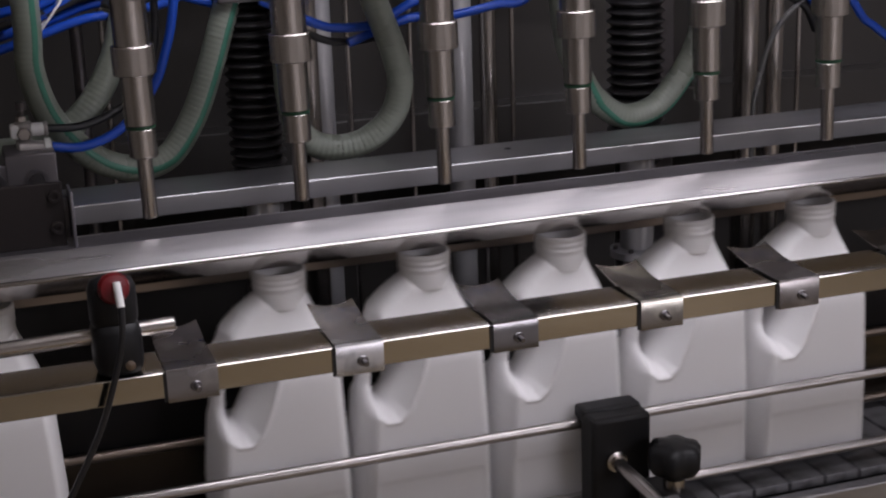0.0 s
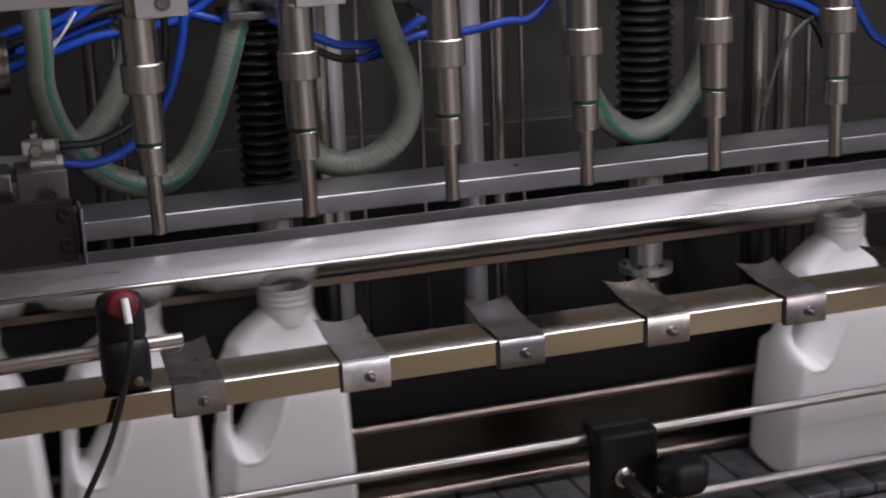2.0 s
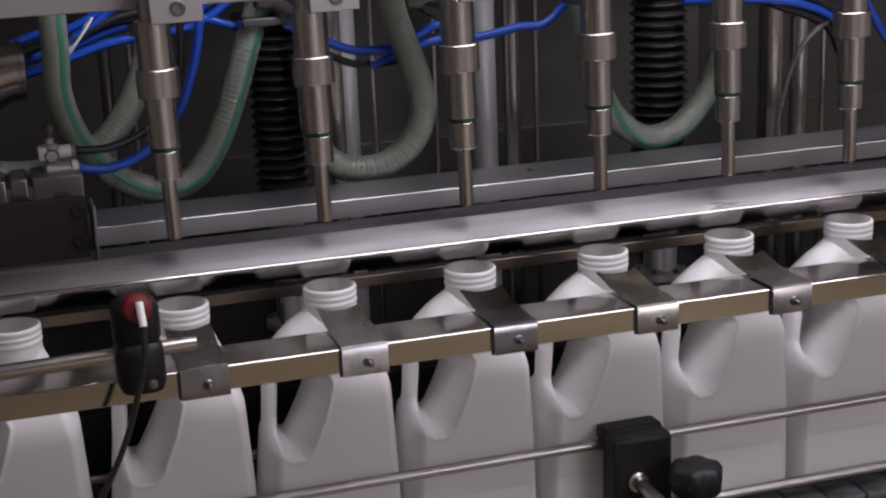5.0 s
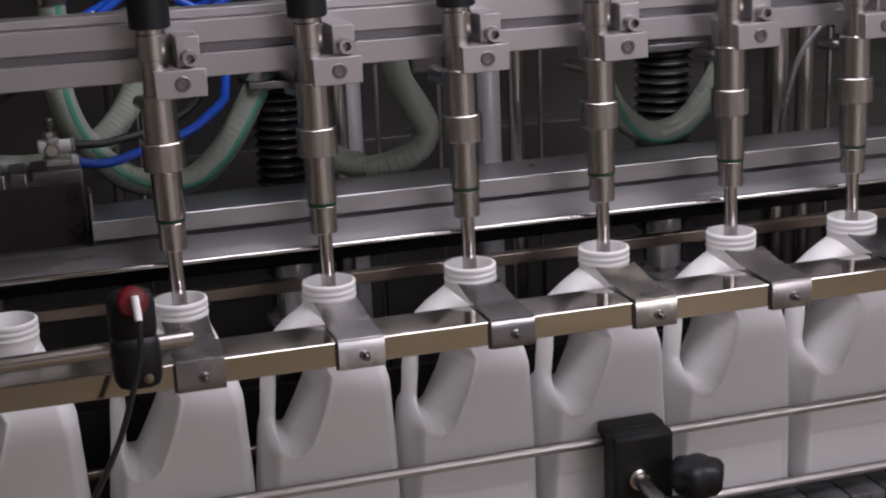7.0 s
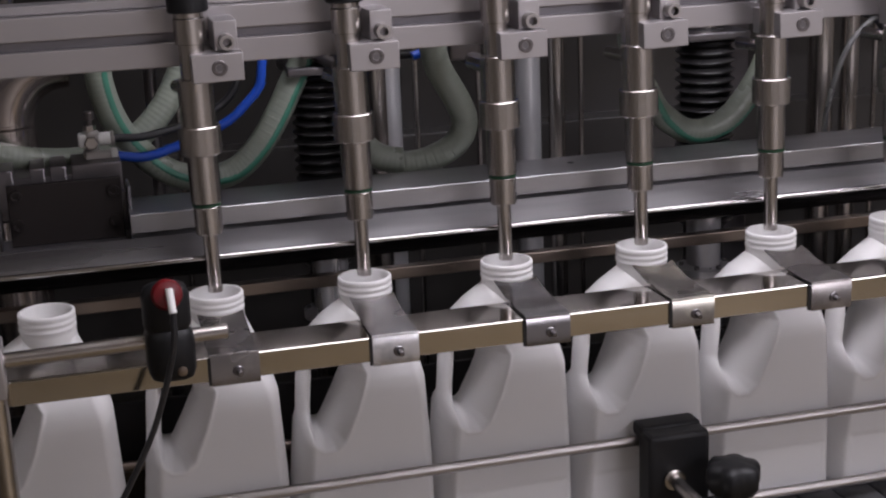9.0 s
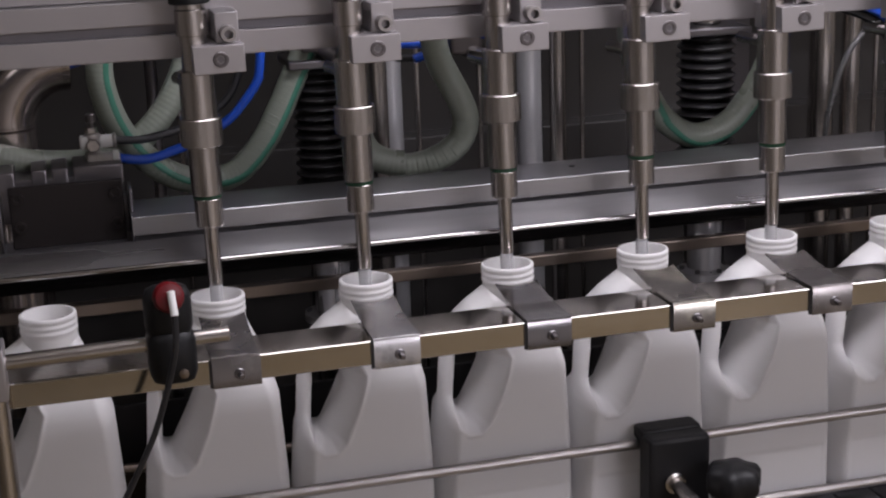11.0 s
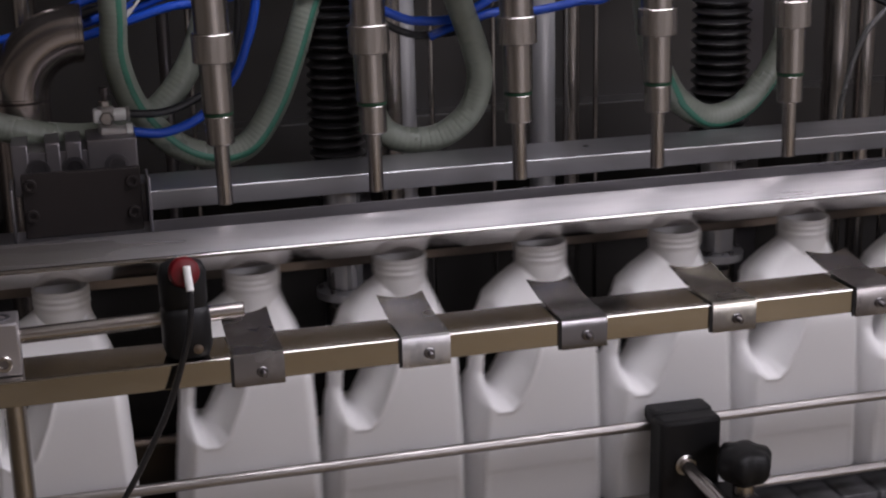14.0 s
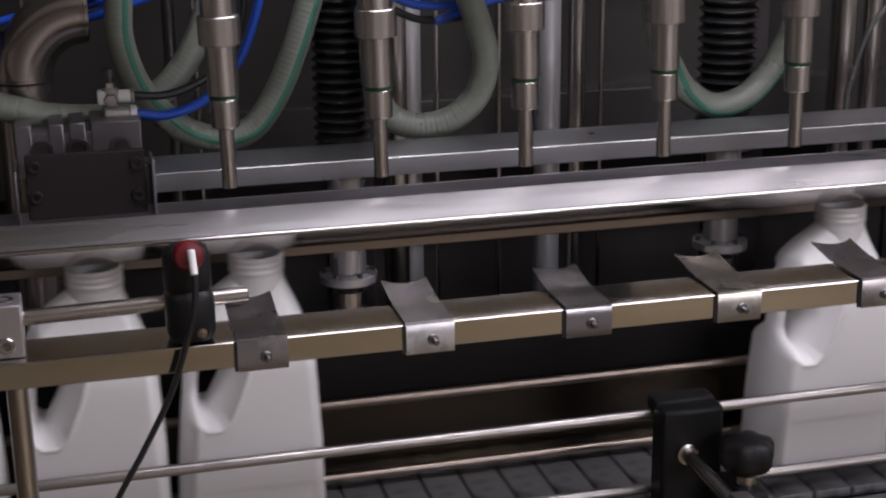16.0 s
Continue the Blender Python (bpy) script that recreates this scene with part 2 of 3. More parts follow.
# ---------------------------------------------------------------- the room
def room():
    part_ob = part("floor", box(bmesh.new(), -4, 4, -4, 2.5, -0.1, 0), FLOOR)
    tagged(part_ob, "worn tan floor of the plant room", "floor", kind="structure")
    for name, b in (("wall_north", (-4, 4, 2.5, 2.6)), ("wall_south", (-4, 4, -4.1, -4)), ("wall_west", (-4.1, -4, -4.1, 2.6)), ("wall_east", (4, 4.1, -4.1, 2.6))):
        tagged(part(name, box(bmesh.new(), *b, 0, 3.0), WALL), "plain cream painted plant room wall", "wall", kind="structure")
    tagged(part("ceiling", box(bmesh.new(), -4.1, 4.1, -4.1, 2.6, 3.0, 3.1), CEIL), "plain white painted ceiling", "ceiling", kind="structure")
    for x, y, z, sx, sy, w in LAMPS:
        t = thing("unseen_light", "white flat light placed out of view below the ceiling", "light", "ceiling lights", at=pose(x, y, z))
        part("housing", box(bmesh.new(), -sx / 2 - 0.02, sx / 2 + 0.02, -sy / 2 - 0.02, sy / 2 + 0.02, 0.0, 0.05, 0.004), CEIL, t)
        part("diffuser", box(bmesh.new(), -sx / 2, sx / 2, -sy / 2, sy / 2, -0.03, 0.0, 0.004), GLOW, t, "glowing white diffuser")
        part("hanger", rod(bmesh.new(), (0, 0, 0.05), (0, 0, 3.0 - z), 0.006), STEEL, t)


# ---------------------------------------------------------------- bottles
BASE = 0.892          # top of the belt
RIM = 1.140           # mouth of a bottle


def bottle_field():
    """Half-depth of the bottle over its (x, z) outline: neck axis at x = 0, base at z = 0."""
    outline = [(-0.074, 0.0), (0.036, 0.0), (0.0435, 0.008), (0.0425, 0.09), (0.0390, 0.163), (0.0355, 0.177), (0.0215, 0.231), (-0.0215, 0.231),
               (-0.0400, 0.219), (-0.0570, 0.204), (-0.0665, 0.187), (-0.0700, 0.165), (-0.0725, 0.130), (-0.0785, 0.070), (-0.0810, 0.008)]
    # the handle's slot at mid-depth, and the wider ridge where its sloping wall meets the front face
    hole = [(-0.0565, 0.178), (-0.0570, 0.165), (-0.0598, 0.131), (-0.0590, 0.1235), (-0.0535, 0.1230), (-0.0415, 0.145), (-0.0305, 0.167), (-0.0290, 0.177), (-0.0350, 0.184), (-0.050, 0.185)]
    ridge = [(-0.0610, 0.178), (-0.0615, 0.165), (-0.0645, 0.131), (-0.0625, 0.1190), (-0.0560, 0.1130), (-0.0450, 0.1130), (-0.0370, 0.1200), (-0.0260, 0.146), (-0.0165, 0.176), (-0.0215, 0.187), (-0.0400, 0.192), (-0.0560, 0.190)]

    def signed(poly, x, z):
        best = np.full(x.shape, 9.0)
        inside = np.zeros(x.shape, bool)
        for (x0, z0), (x1, z1) in zip(poly, poly[1:] + poly[:1]):
            dx, dz = x1 - x0, z1 - z0
            t = np.clip(((x - x0) * dx + (z - z0) * dz) / (dx * dx + dz * dz), 0, 1)
            best = np.minimum(best, np.hypot(x - x0 - t * dx, z - z0 - t * dz))
            cross = (z0 > z) != (z1 > z)
            inside ^= cross & (x < (x1 - x0) * (z - z0) / (z1 - z0 if z1 != z0 else 1e-9) + x0)
        return np.where(inside, best, -best)

    def depth(x, z):
        smooth = lambda v: np.clip(v, 0, 1) ** 2 * (3 - 2 * np.clip(v, 0, 1))
        # the body stands a little off the axis of its neck
        x = x - 0.0055 * smooth((0.232 - z) / 0.045)
        d_out, d_hole = signed(outline, x, z), -signed(hole, x, z)
        full = 0.0465 - 0.0275 * (0.85 * smooth((z - 0.158) / 0.072) + 0.15 * np.clip((z - 0.170) / 0.058, 0, 1))
        bar = smooth((x + 0.060) / 0.011)
        zone = smooth((z - 0.116) / 0.026) * smooth((0.222 - z) / 0.02)
        full = full * (1 - zone) + zone * (0.018 + (full - 0.018) * bar)
        # a shallow pressed panel on the lower body
        full = full - 0.0012 * smooth((z - 0.012) / 0.006) * smooth((0.060 - z) / 0.006) * smooth((x + 0.07) / 0.006) * smooth((0.034 - x) / 0.006)
        r_out = 0.012
        a = np.clip(d_out / r_out, 0, 1)
        b = np.clip(d_hole, 0, 1) / (np.clip(d_hole, 1e-6, 1) + np.clip(signed(ridge, x, z), 0, 1))
        lip = np.clip(b / 0.22, 0, 1)
        slope = 0.26 * np.sqrt(1 - (1 - lip) ** 2) + 0.66 * b
        rise = np.sqrt(1 - (1 - a) ** 2) * np.minimum(slope, 1)
        # a raised bead round the recess of the handle
        bead = 0.0014 * np.exp(-((signed(ridge, x, z) + 0.0010) / 0.0017) ** 2) * np.clip(d_out / 0.008, 0, 1) * smooth((x + 0.060) / 0.006)
        return full * rise + bead, np.minimum(d_out, d_hole)

    return depth


def bottle_mesh():
    depth = bottle_field()
    s = 0.0012
    xs, zs = np.arange(-0.088, 0.0521, s), np.arange(-0.0066, 0.2371, s)
    gx, gz = np.meshgrid(xs, zs, indexing="ij")
    _, d = depth(gx, gz)
    e = 1e-4
    inside = d > 0
    near = ~inside & (d > -2.2 * s)
    for _ in range(4):
        h0 = depth(gx, gz)[1]
        gxx = (depth(gx + e, gz)[1] - depth(gx - e, gz)[1]) / (2 * e)
        gzz = (depth(gx, gz + e)[1] - depth(gx, gz - e)[1]) / (2 * e)
        gx = np.where(near, gx - h0 * gxx * 0.9, gx)
        gz = np.where(near, gz - h0 * gzz * 0.9, gz)
    h, _ = depth(gx, gz)
    h = np.where(inside, np.maximum(h, 1e-4), 0.0)
    bm = bmesh.new()
    front, back = {}, {}

    def vert(i, j, sign):
        store = front if sign < 0 else back
        if (i, j) not in store:
            if not inside[i, j]:
                v = front.get((i, j)) or back.get((i, j)) or bm.verts.new((gx[i, j], 0, gz[i, j]))
                front[i, j] = back[i, j] = v
            else:
                store[i, j] = bm.verts.new((gx[i, j], sign * h[i, j], gz[i, j]))
        return store[i, j]

    for i in range(len(xs) - 1):
        for j in range(len(zs) - 1):
            quad = [(i, j), (i + 1, j), (i + 1, j + 1), (i, j + 1)]
            if not any(inside[q] for q in quad) or not all(inside[q] or near[q] for q in quad):
                continue
            bm.faces.new([vert(*q, -1) for q in quad])
            bm.faces.new([vert(*q, 1) for q in quad[::-1]])
    for _ in range(1):
        bmesh.ops.smooth_vert(bm, verts=bm.verts[:], factor=0.25, use_axis_x=True, use_axis_y=True, use_axis_z=True)
    return finish(bm, "body", HDPE, 80)


def neck_mesh():
    top = RIM - BASE
    bm = bmesh.new()
    p = [(0.0180, -0.035), (0.0192, -0.020), (0.0198, 0.0), (0.0205, 0.0010), (0.0222, 0.0008), (0.0227, 0.0), (0.0228, -0.0026), (0.0221, -0.0036), (0.0221, -0.0046), (0.0229, -0.0058), (0.0229, -0.0072),
         (0.0221, -0.0084), (0.0221, -0.0098), (0.0229, -0.0110), (0.0229, -0.0124), (0.0221, -0.0138), (0.0222, -0.0170), (0.0224, -0.0200), (0.0215, -0.0300)]
    lathe(bm, [(r, top + z) for r, z in p], 56, caps=False)
    return finish(bm, "neck", HDPE_THIN, 60)


def bottles():
    made = []
    body, neck = bottle_mesh(), neck_mesh()
    for n in range(14):
        if n == 0:
            t = thing("bottle", "white plastic bottle with side handle and open threaded mouth", "bottle", "bottles on the conveyor")
            new("body", body).parent = t
            o = new("neck", neck)
            o.parent = t
            o["label"] = "threaded open bottle mouth"
            made.append(t)
        else:
            made.append(copy_thing(made[0], Matrix()))
    return made


# ---------------------------------------------------------------- filling nozzles
PITCH = 0.125
XS = [PITCH * (i - 2.5) for i in range(6)]


def nozzle():
    """One filling nozzle in its lowered place; origin on its axis at height 0."""
    t = thing("filling_nozzle", "turned stainless filling nozzle with knurled collar and slim spout", "nozzle", "filling nozzles in a row")
    part("spout", lathe(bmesh.new(), [(0.0048, 1.133), (0.0060, 1.1335), (0.0062, 1.135), (0.0062, 1.184)], 28), STEEL, t)
    part("lower_sleeve", lathe(bmesh.new(), [(0.0108, 1.183), (0.0114, 1.184), (0.0114, 1.2055), (0.0108, 1.2065)], 36), STEEL, t)
    part("seal_ring", lathe(bmesh.new(), [(0.0112, 1.2060), (0.0119, 1.2066), (0.0119, 1.2084), (0.0112, 1.2090)], 36), ORING, t, "dark green rubber seal ring")
    part("barrel", lathe(bmesh.new(), [(0.0114, 1.2086), (0.0125, 1.2096), (0.0125, 1.2490), (0.0120, 1.2500)], 40), STEEL, t)
    part("collar", lathe(bmesh.new(), [(0.0160, 1.2490), (0.0168, 1.2497), (0.0168, 1.2712), (0.0163, 1.2720)], 180, wobble=lambda i, z: 1 + 0.007 * (i % 2)), STEEL, t, "knurled steel collar", 8)
    part("upper_barrel", lathe(bmesh.new(), [(0.0142, 1.2718), (0.0142, 1.3090), (0.0134, 1.3098), (0.0104, 1.3100), (0.0104, 1.3380)], 40), STEEL, t)
    part("neck_tube", lathe(bmesh.new(), [(0.0108, 1.3370), (0.0126, 1.3376), (0.0126, 1.3570), (0.0118, 1.3580), (0.0118, 1.3640)], 32), STEEL, t)
    part("cap", lathe(bmesh.new(), [(0.0150, 1.3620), (0.0162, 1.3632), (0.0162, 1.420), (0.0150, 1.421)], 40), BLACKPL, t, "black rubber cap sleeve")
    blk = part("clamp_block", box(bmesh.new(), -0.0030, 0.0375, -0.0215, 0.030, 1.3080, 1.3300, 0.0008), ALU, t, "silver aluminium clamp block")
    head, dark = bmesh.new(), bmesh.new()
    socket_screw(head, dark, 0.0185, -0.0205, 1.3190, 0.0062, 0.0022)
    part("bolt", head, CYL, blk)
    part("bolt_socket", dark, DARKSTEEL, blk)
    jaw = part("clamp_jaw", box(bmesh.new(), 0.0175, 0.0360, -0.0080, 0.030, 1.3300, 1.3540, 0.0010), ALU, t, "silver aluminium clamp jaw")
    head, dark = bmesh.new(), bmesh.new()
    socket_screw(head, dark, 0.0265, -0.0080, 1.3375, 0.0066, 0.0110)
    part("bolt", head, ROD, jaw)
    part("bolt_socket", dark, DARKSTEEL, jaw)
    part("hose_barb", rod(bmesh.new(), (-0.004, 0.010, 1.2980), (-0.012, 0.040, 1.2990), 0.0052), STEEL, t)
    return t


def nozzles():
    first = nozzle()
    made = [first]
    for _ in XS[1:]:
        made.append(copy_thing(first, Matrix()))
    return made


def beam():
    t = thing("nozzle_beam", "slotted silver aluminium profile beam carrying the nozzles", "beam")
    y0, y1 = 0.030, 0.070
    part("lower_flange", box(bmesh.new(), -1.2, 1.0, y0, y1, 1.3155, 1.3350, 0.0010), ALU, t)
    part("slot", box(bmesh.new(), -1.2, 1.0, y0 + 0.008, y1, 1.3345, 1.3435), ALUDARK, t)
    part("upper_flange", box(bmesh.new(), -1.2, 1.0, y0, y1, 1.3430, 1.3620, 0.0010), ALU, t)
    part("top_rib", box(bmesh.new(), -1.2, 1.0, y0 + 0.012, y1, 1.3625, 1.3700, 0.0012), ALU, t)
    return t


# ---------------------------------------------------------------- drip tray, its slide and the plate behind
def tray():
    t = thing("drip_tray", "sliding stainless steel drip tray gutter under the nozzles", "tray")
    bm = bmesh.new()
    prof = [(0.030, 1.1800), (0.032, 1.1800), (0.032, 1.1460), (-0.010, 1.1460), (-0.0350, 1.1650), (-0.0352, 1.1664), (-0.0300, 1.1700), (-0.0240, 1.1741), (-0.0180, 1.1780), (-0.0120, 1.1817), (-0.0104, 1.1817), (-0.0096, 1.1802), (-0.0096, 1.1550), (0.030, 1.1550)]
    ring_loft(bm, [[(x, y, z + 0.0003 * math.sin(7 * x + 1)) for y, z in prof] for x in np.linspace(-1.1, 0.95, 60)])
    part("gutter", bm, TRAYM, t, "", 30)
    bm = bmesh.new()
    roll = [(-0.0365 + 0.0024 * math.cos(radians(q)), 1.1660 + 0.0022 * math.sin(radians(q))) for q in range(20, 231, 21)]
    prof = roll + [(-0.0180, 1.1475), (-0.0160, 1.1490)]
    ring_loft(bm, [[(x, y, z + 0.0002 * math.sin(9 * x)) for y, z in prof] for x in np.linspace(-1.1, 0.95, 120)])
    part("front_lip", bm, LIP, t, "polished undercut front lip", 40)
    plate = part("bracket_plate", box(bmesh.new(), -0.470, -0.376, 0.028, 0.034, 1.174, 1.2270, 0.0012), BRACKET, t, "dark painted bracket plate")
    for i, (x, z) in enumerate(((-0.463, 1.218), (-0.463, 1.193), (-0.383, 1.216), (-0.383, 1.190))):
        head, dark = bmesh.new(), bmesh.new()
        socket_screw(head, dark, x, 0.028, z, 0.0052, 0.0035)
        part("bolt", head, BRACKET, plate)
    part("bracket_cheek", box(bmesh.new(), -0.3715, -0.3690, 0.018, 0.050, 1.172, 1.2200, 0.0008), ALUDARK, t, "grey steel cheek plate")
    part("bracket_cheek", box(bmesh.new(), -0.4790, -0.4765, 0.010, 0.050, 1.172, 1.2200, 0.0008), DARKSTEEL, t, "dark steel cheek plate")
    part("bracket_block", box(bmesh.new(), -0.468, -0.372, 0.034, 0.048, 1.176, 1.212, 0.001), DARKSTEEL, t)
    return t


def back_plate():
    t = thing("back_plate", "folded brushed stainless steel cross plate with small hole", "plate")
    bm = bmesh.new()
    prof = [(0.051, 1.184), (0.0506, 1.1992), (0.0514, 1.200), (0.116, 1.200), (0.118, 1.198), (0.118, 1.184), (0.116, 1.184), (0.116, 1.1975), (0.0535, 1.1975), (0.0535, 1.184)]
    ring_loft(bm, [[(x, y, z) for y, z in prof] for x in (-0.372, 0.2, 0.95)])
    part("channel", bm, SHEET, t, "", 25)
    part("hole", lathe(bmesh.new(), [(0.0030, 1.2002), (0.0030, 1.2006)], 20, pose(0.030, 0.088, 0)), RUBBER, t)
    for x in (-0.62, 0.62, 0.9):
        part("post", box(bmesh.new(), x, x + 0.03, 0.085, 0.112, 0.0, 1.1970, 0.002), DARKSTEEL, t)
    return t


def air_cylinder():
    t = thing("air_cylinder", "grey slotted aluminium air cylinder with push-in fittings", "air cylinder")
    bm = bmesh.new()
    box(bm, -0.477, -0.374, 0.110, 0.158, 1.190, 1.2270, 0.001)
    body = part("cylinder_body", bm, CYLB, t)
    for x0, x1 in ((-0.478, -0.464), (-0.450, -0.4375), (-0.4330, -0.4195), (-0.4150, -0.373)):
        part("jaw_block", box(bmesh.new(), x0, x1, 0.108, 0.160, 1.190, 1.2350, 0.0014), CYLB, body)
    for x in (-0.457, -0.4265, -0.391):
        part("bore", lathe(bmesh.new(), [(0.0100, 0), (0.0100, 0.002), (0.0066, 0.002), (0.0060, 0.0005)], 28, pose(x, 0.1085, 1.2120, 90)), DARKSTEEL, t)
    fit = part("fitting", lathe(bmesh.new(), [(0.0060, 1.233), (0.0075, 1.2345), (0.0075, 1.2405), (0.0058, 1.2425), (0.0058, 1.2470), (0.0078, 1.2490), (0.0078, 1.2560), (0.0060, 1.2580)], 28, pose(-0.396, 0.140, 0)), FITTING, t, "metal push-in air fitting")
    part("nut", rod(bmesh.new(), (-0.396, 0.140, 1.2575), (-0.396, 0.140, 1.2630), 0.0056, 6), STEEL, fit)
    part("screw", lathe(bmesh.new(), [(0.0024, 1.2625), (0.0024, 1.2670), (0.0046, 1.2680), (0.0046, 1.2740), (0.0038, 1.2750)], 20, pose(-0.396, 0.140, 0), wobble=lambda i, z: 1 + 0.03 * (i % 2)), CYL, fit)
    part("nut", rod(bmesh.new(), (-0.396, 0.1335, 1.2485), (-0.396, 0.1280, 1.2485), 0.0062, 6), STEEL, fit)
    part("body", box(bmesh.new(), -0.407, -0.398, 0.133, 0.147, 1.2440, 1.2560, 0.002), WHITEPL, fit, "white plastic fitting body")
    port = part("port", rod(bmesh.new(), (-0.390, 0.140, 1.2500), (-0.378, 0.140, 1.2500), 0.0058, 24), WHITEPL, fit, "white plastic port")
    part("ring", rod(bmesh.new(), (-0.379, 0.140, 1.2500), (-0.3755, 0.140, 1.2500), 0.0068, 24), FITTING, port)
    low = part("fitting", rod(bmesh.new(), (-0.402, 0.134, 1.2355), (-0.380, 0.134, 1.2345), 0.0064, 24), FITTING, t, "metal push-in air fitting")
    part("port", lathe(bmesh.new(), [(0.0050, 0), (0.0076, 0.0006), (0.0076, 0.0050), (0.0056, 0.0060)], 28, pose(-0.380, 0.136, 1.2345, 0, 90)), WHITEPL, low)
    return t


# ---------------------------------------------------------------- hoses, tubes, bellows and columns behind
def lengths(t, name, pts, r, mat, limb, z0, z1, dx, step, seg=20, rib=0.0, pitch=0.005, side=None, label=""):
    """A tube that gives way when the beam comes down: the limb that hangs on the beam is cut into short rigid lengths,
    each lowered the more the higher it hangs between z0 and z1; the rest is one still length."""
    line = spline(pts, step)
    low = min(range(len(line)), key=lambda k: line[k].z)
    cut = max(2, int(0.010 / step))
    moving = range(low, len(line) - 1, cut) if limb == "last" else range(0, low, cut)
    still = line[:low + 2] if limb == "last" else line[low:]
    runs = [0.0]
    for a, b in zip(line, line[1:]):
        runs.append(runs[-1] + (b - a).length)
    if len(still) > 3:
        part(name, sweep(bmesh.new(), None, r, seg, rib=rib, rib_pitch=pitch, side=side, line=still, run=0.0 if limb == "last" else runs[low]), mat, t, label, 80)
    for k in moving:
        piece = line[k:min(k + cut + 3, len(line), low + 2 if limb == "first" else len(line))]
        if len(piece) < 3:
            continue
        mid = piece[len(piece) // 2]
        ob = part(name, sweep(bmesh.new(), None, r, seg, rib=rib, rib_pitch=pitch, side=side, line=[p - mid for p in piece], run=runs[k]), mat, t, label, 80)
        HANGERS.append((ob, [(p, min(max((p.z - z0) / (z1 - z0), 0.0), 1.0)) for p in (piece[0], mid, piece[-1])], dx))


def hose(points, y, r, stripe=None, limb=None, dy=0.03):
    t = thing("product_hose", "ribbed translucent pale green product hose hanging in a loop", "hose", "product hoses")
    pts = [(x, y + dy * i / max(1, len(points) - 1), z) for i, (x, z) in enumerate(points)]
    if limb:
        lengths(t, "tube", pts, r, HOSE, limb, 1.195, 1.350, 0.0, 0.0012, 20, 0.014, 0.0050)
        if stripe is not None:
            lengths(t, "stripe", pts, r, STRIPE, limb, 1.195, 1.350, 0.0, 0.004, 8, side=stripe, label="green marker stripe")
        # the dull coupling that hangs at the moving end
        x, z = (pts[-1][0], 1.358) if limb == "last" else (pts[0][0] + 0.032, 1.352)
        bm = box(bmesh.new(), x - 0.012, x + 0.018, y + 0.004, y + 0.030, z, z + 0.030, 0.003)
        rod(bm, (x + 0.002, y + 0.016, z + 0.006), (x + 0.020, y - 0.004, z - 0.006), 0.0075, 18)
        rod(bm, (x + 0.018, y - 0.002, z - 0.004), (x + 0.024, y - 0.009, z - 0.009), 0.0052, 6)
        HANGERS.append((part("coupling", bm, CYL, t, "dull cast hose coupling"), [(Vector(), 1.0)] * 3, 0.0))
        ends = ((0, 1),) if limb == "last" else ((-1, -2),)
    else:
        part("tube", sweep(bmesh.new(), pts, r, 20, 0.0012, 0.014, 0.0050), HOSE, t, "", 80)
        if stripe is not None:
            part("stripe", sweep(bmesh.new(), pts, r, 8, 0.004, side=stripe), STRIPE, t, "green marker stripe", 80)
        ends = ((0, 1), (-1, -2))
    for a, b in ends:
        p, q = Vector(pts[a]), Vector(pts[b])
        d = (q - p).normalized()
        part("hose_clip", rod(bmesh.new(), p + d * 0.030, p + d * 0.042, r * 1.12, 28), STEEL, t, "steel hose clip")
        part("hose_tail", rod(bmesh.new(), p - d * 0.03, p + d * 0.010, r * 1.2, 28), STEEL, t, "steel hose tail fitting")
    return t


def flexing_air_tube(points, y, dy, r, mat, label, z0, z1, dx):
    t = thing("air_tube", label, "tube", "air tubes")
    pts = [(x, y + dy * i / max(1, len(points) - 1), z) for i, (x, z) in enumerate(points)]
    lengths(t, "tube", pts, r, mat, "last", z0, z1, dx, 0.002, 12)
    return t


def air_tube(points, y, r, mat, label, dy=0.0):
    pts = [(x, y + dy * i / max(1, len(points) - 1), z) for i, (x, z) in enumerate(points)]
    ob = part("air_tube", sweep(bmesh.new(), pts, r, 12, 0.004), mat, None, "", 80)
    return tagged(ob, label, "tube", "air tubes")


def bellows(x, y, r, pitch):
    """Folds that close up as the beam comes down: each fold's raised height is kept for its keys."""
    t = thing("bellows", "black ribbed rubber bellows round a lifting column", "bellows", "bellows", at=pose(x, y, 0))
    h = pitch * 0.52
    fold = finish(lathe(bmesh.new(), [(r * 0.80, -h), (r * 0.93, -0.34 * h), (r * 0.985, -0.14 * h), (r, 0.0), (r * 0.985, 0.14 * h), (r * 0.93, 0.30 * h), (r * 0.80, h)], 40), "fold", BELLOW, 50)
    part("column", rod(bmesh.new(), (0, 0, 0.0), (0, 0, 1.30), r * 0.70, 28), BELLOW, t)
    z = 1.150
    while z < 1.345:
        f = new("fold", fold)
        f.parent = t
        f.location = (0, 0, z)
        FOLDS.append((f, z))
        z += pitch
    plate = part("end_plate", box(bmesh.new(), -0.034, 0.034, -0.034, 0.034, 0.004, 0.012, 0.002), DARKSTEEL, t, "dark steel end plate")
    part("spindle", rod(bmesh.new(), (0, 0, 0.012), (0, 0, 0.20), r * 0.5, 28), STEEL, plate)
    FOLDS.append((plate, z - pitch))
    return t


def column(x, y, r, mat=STEEL, z0=0.0, z1=1.58, label="upright round stainless steel column", name="column"):
    return tagged(part(name, rod(bmesh.new(), (x, y, z0), (x, y, z1), r, 28), mat), label, "column", "uprights behind the nozzles")


def elbow_pipe():
    t = thing("elbow_pipe", "large dull stainless steel pipe elbow", "pipe")
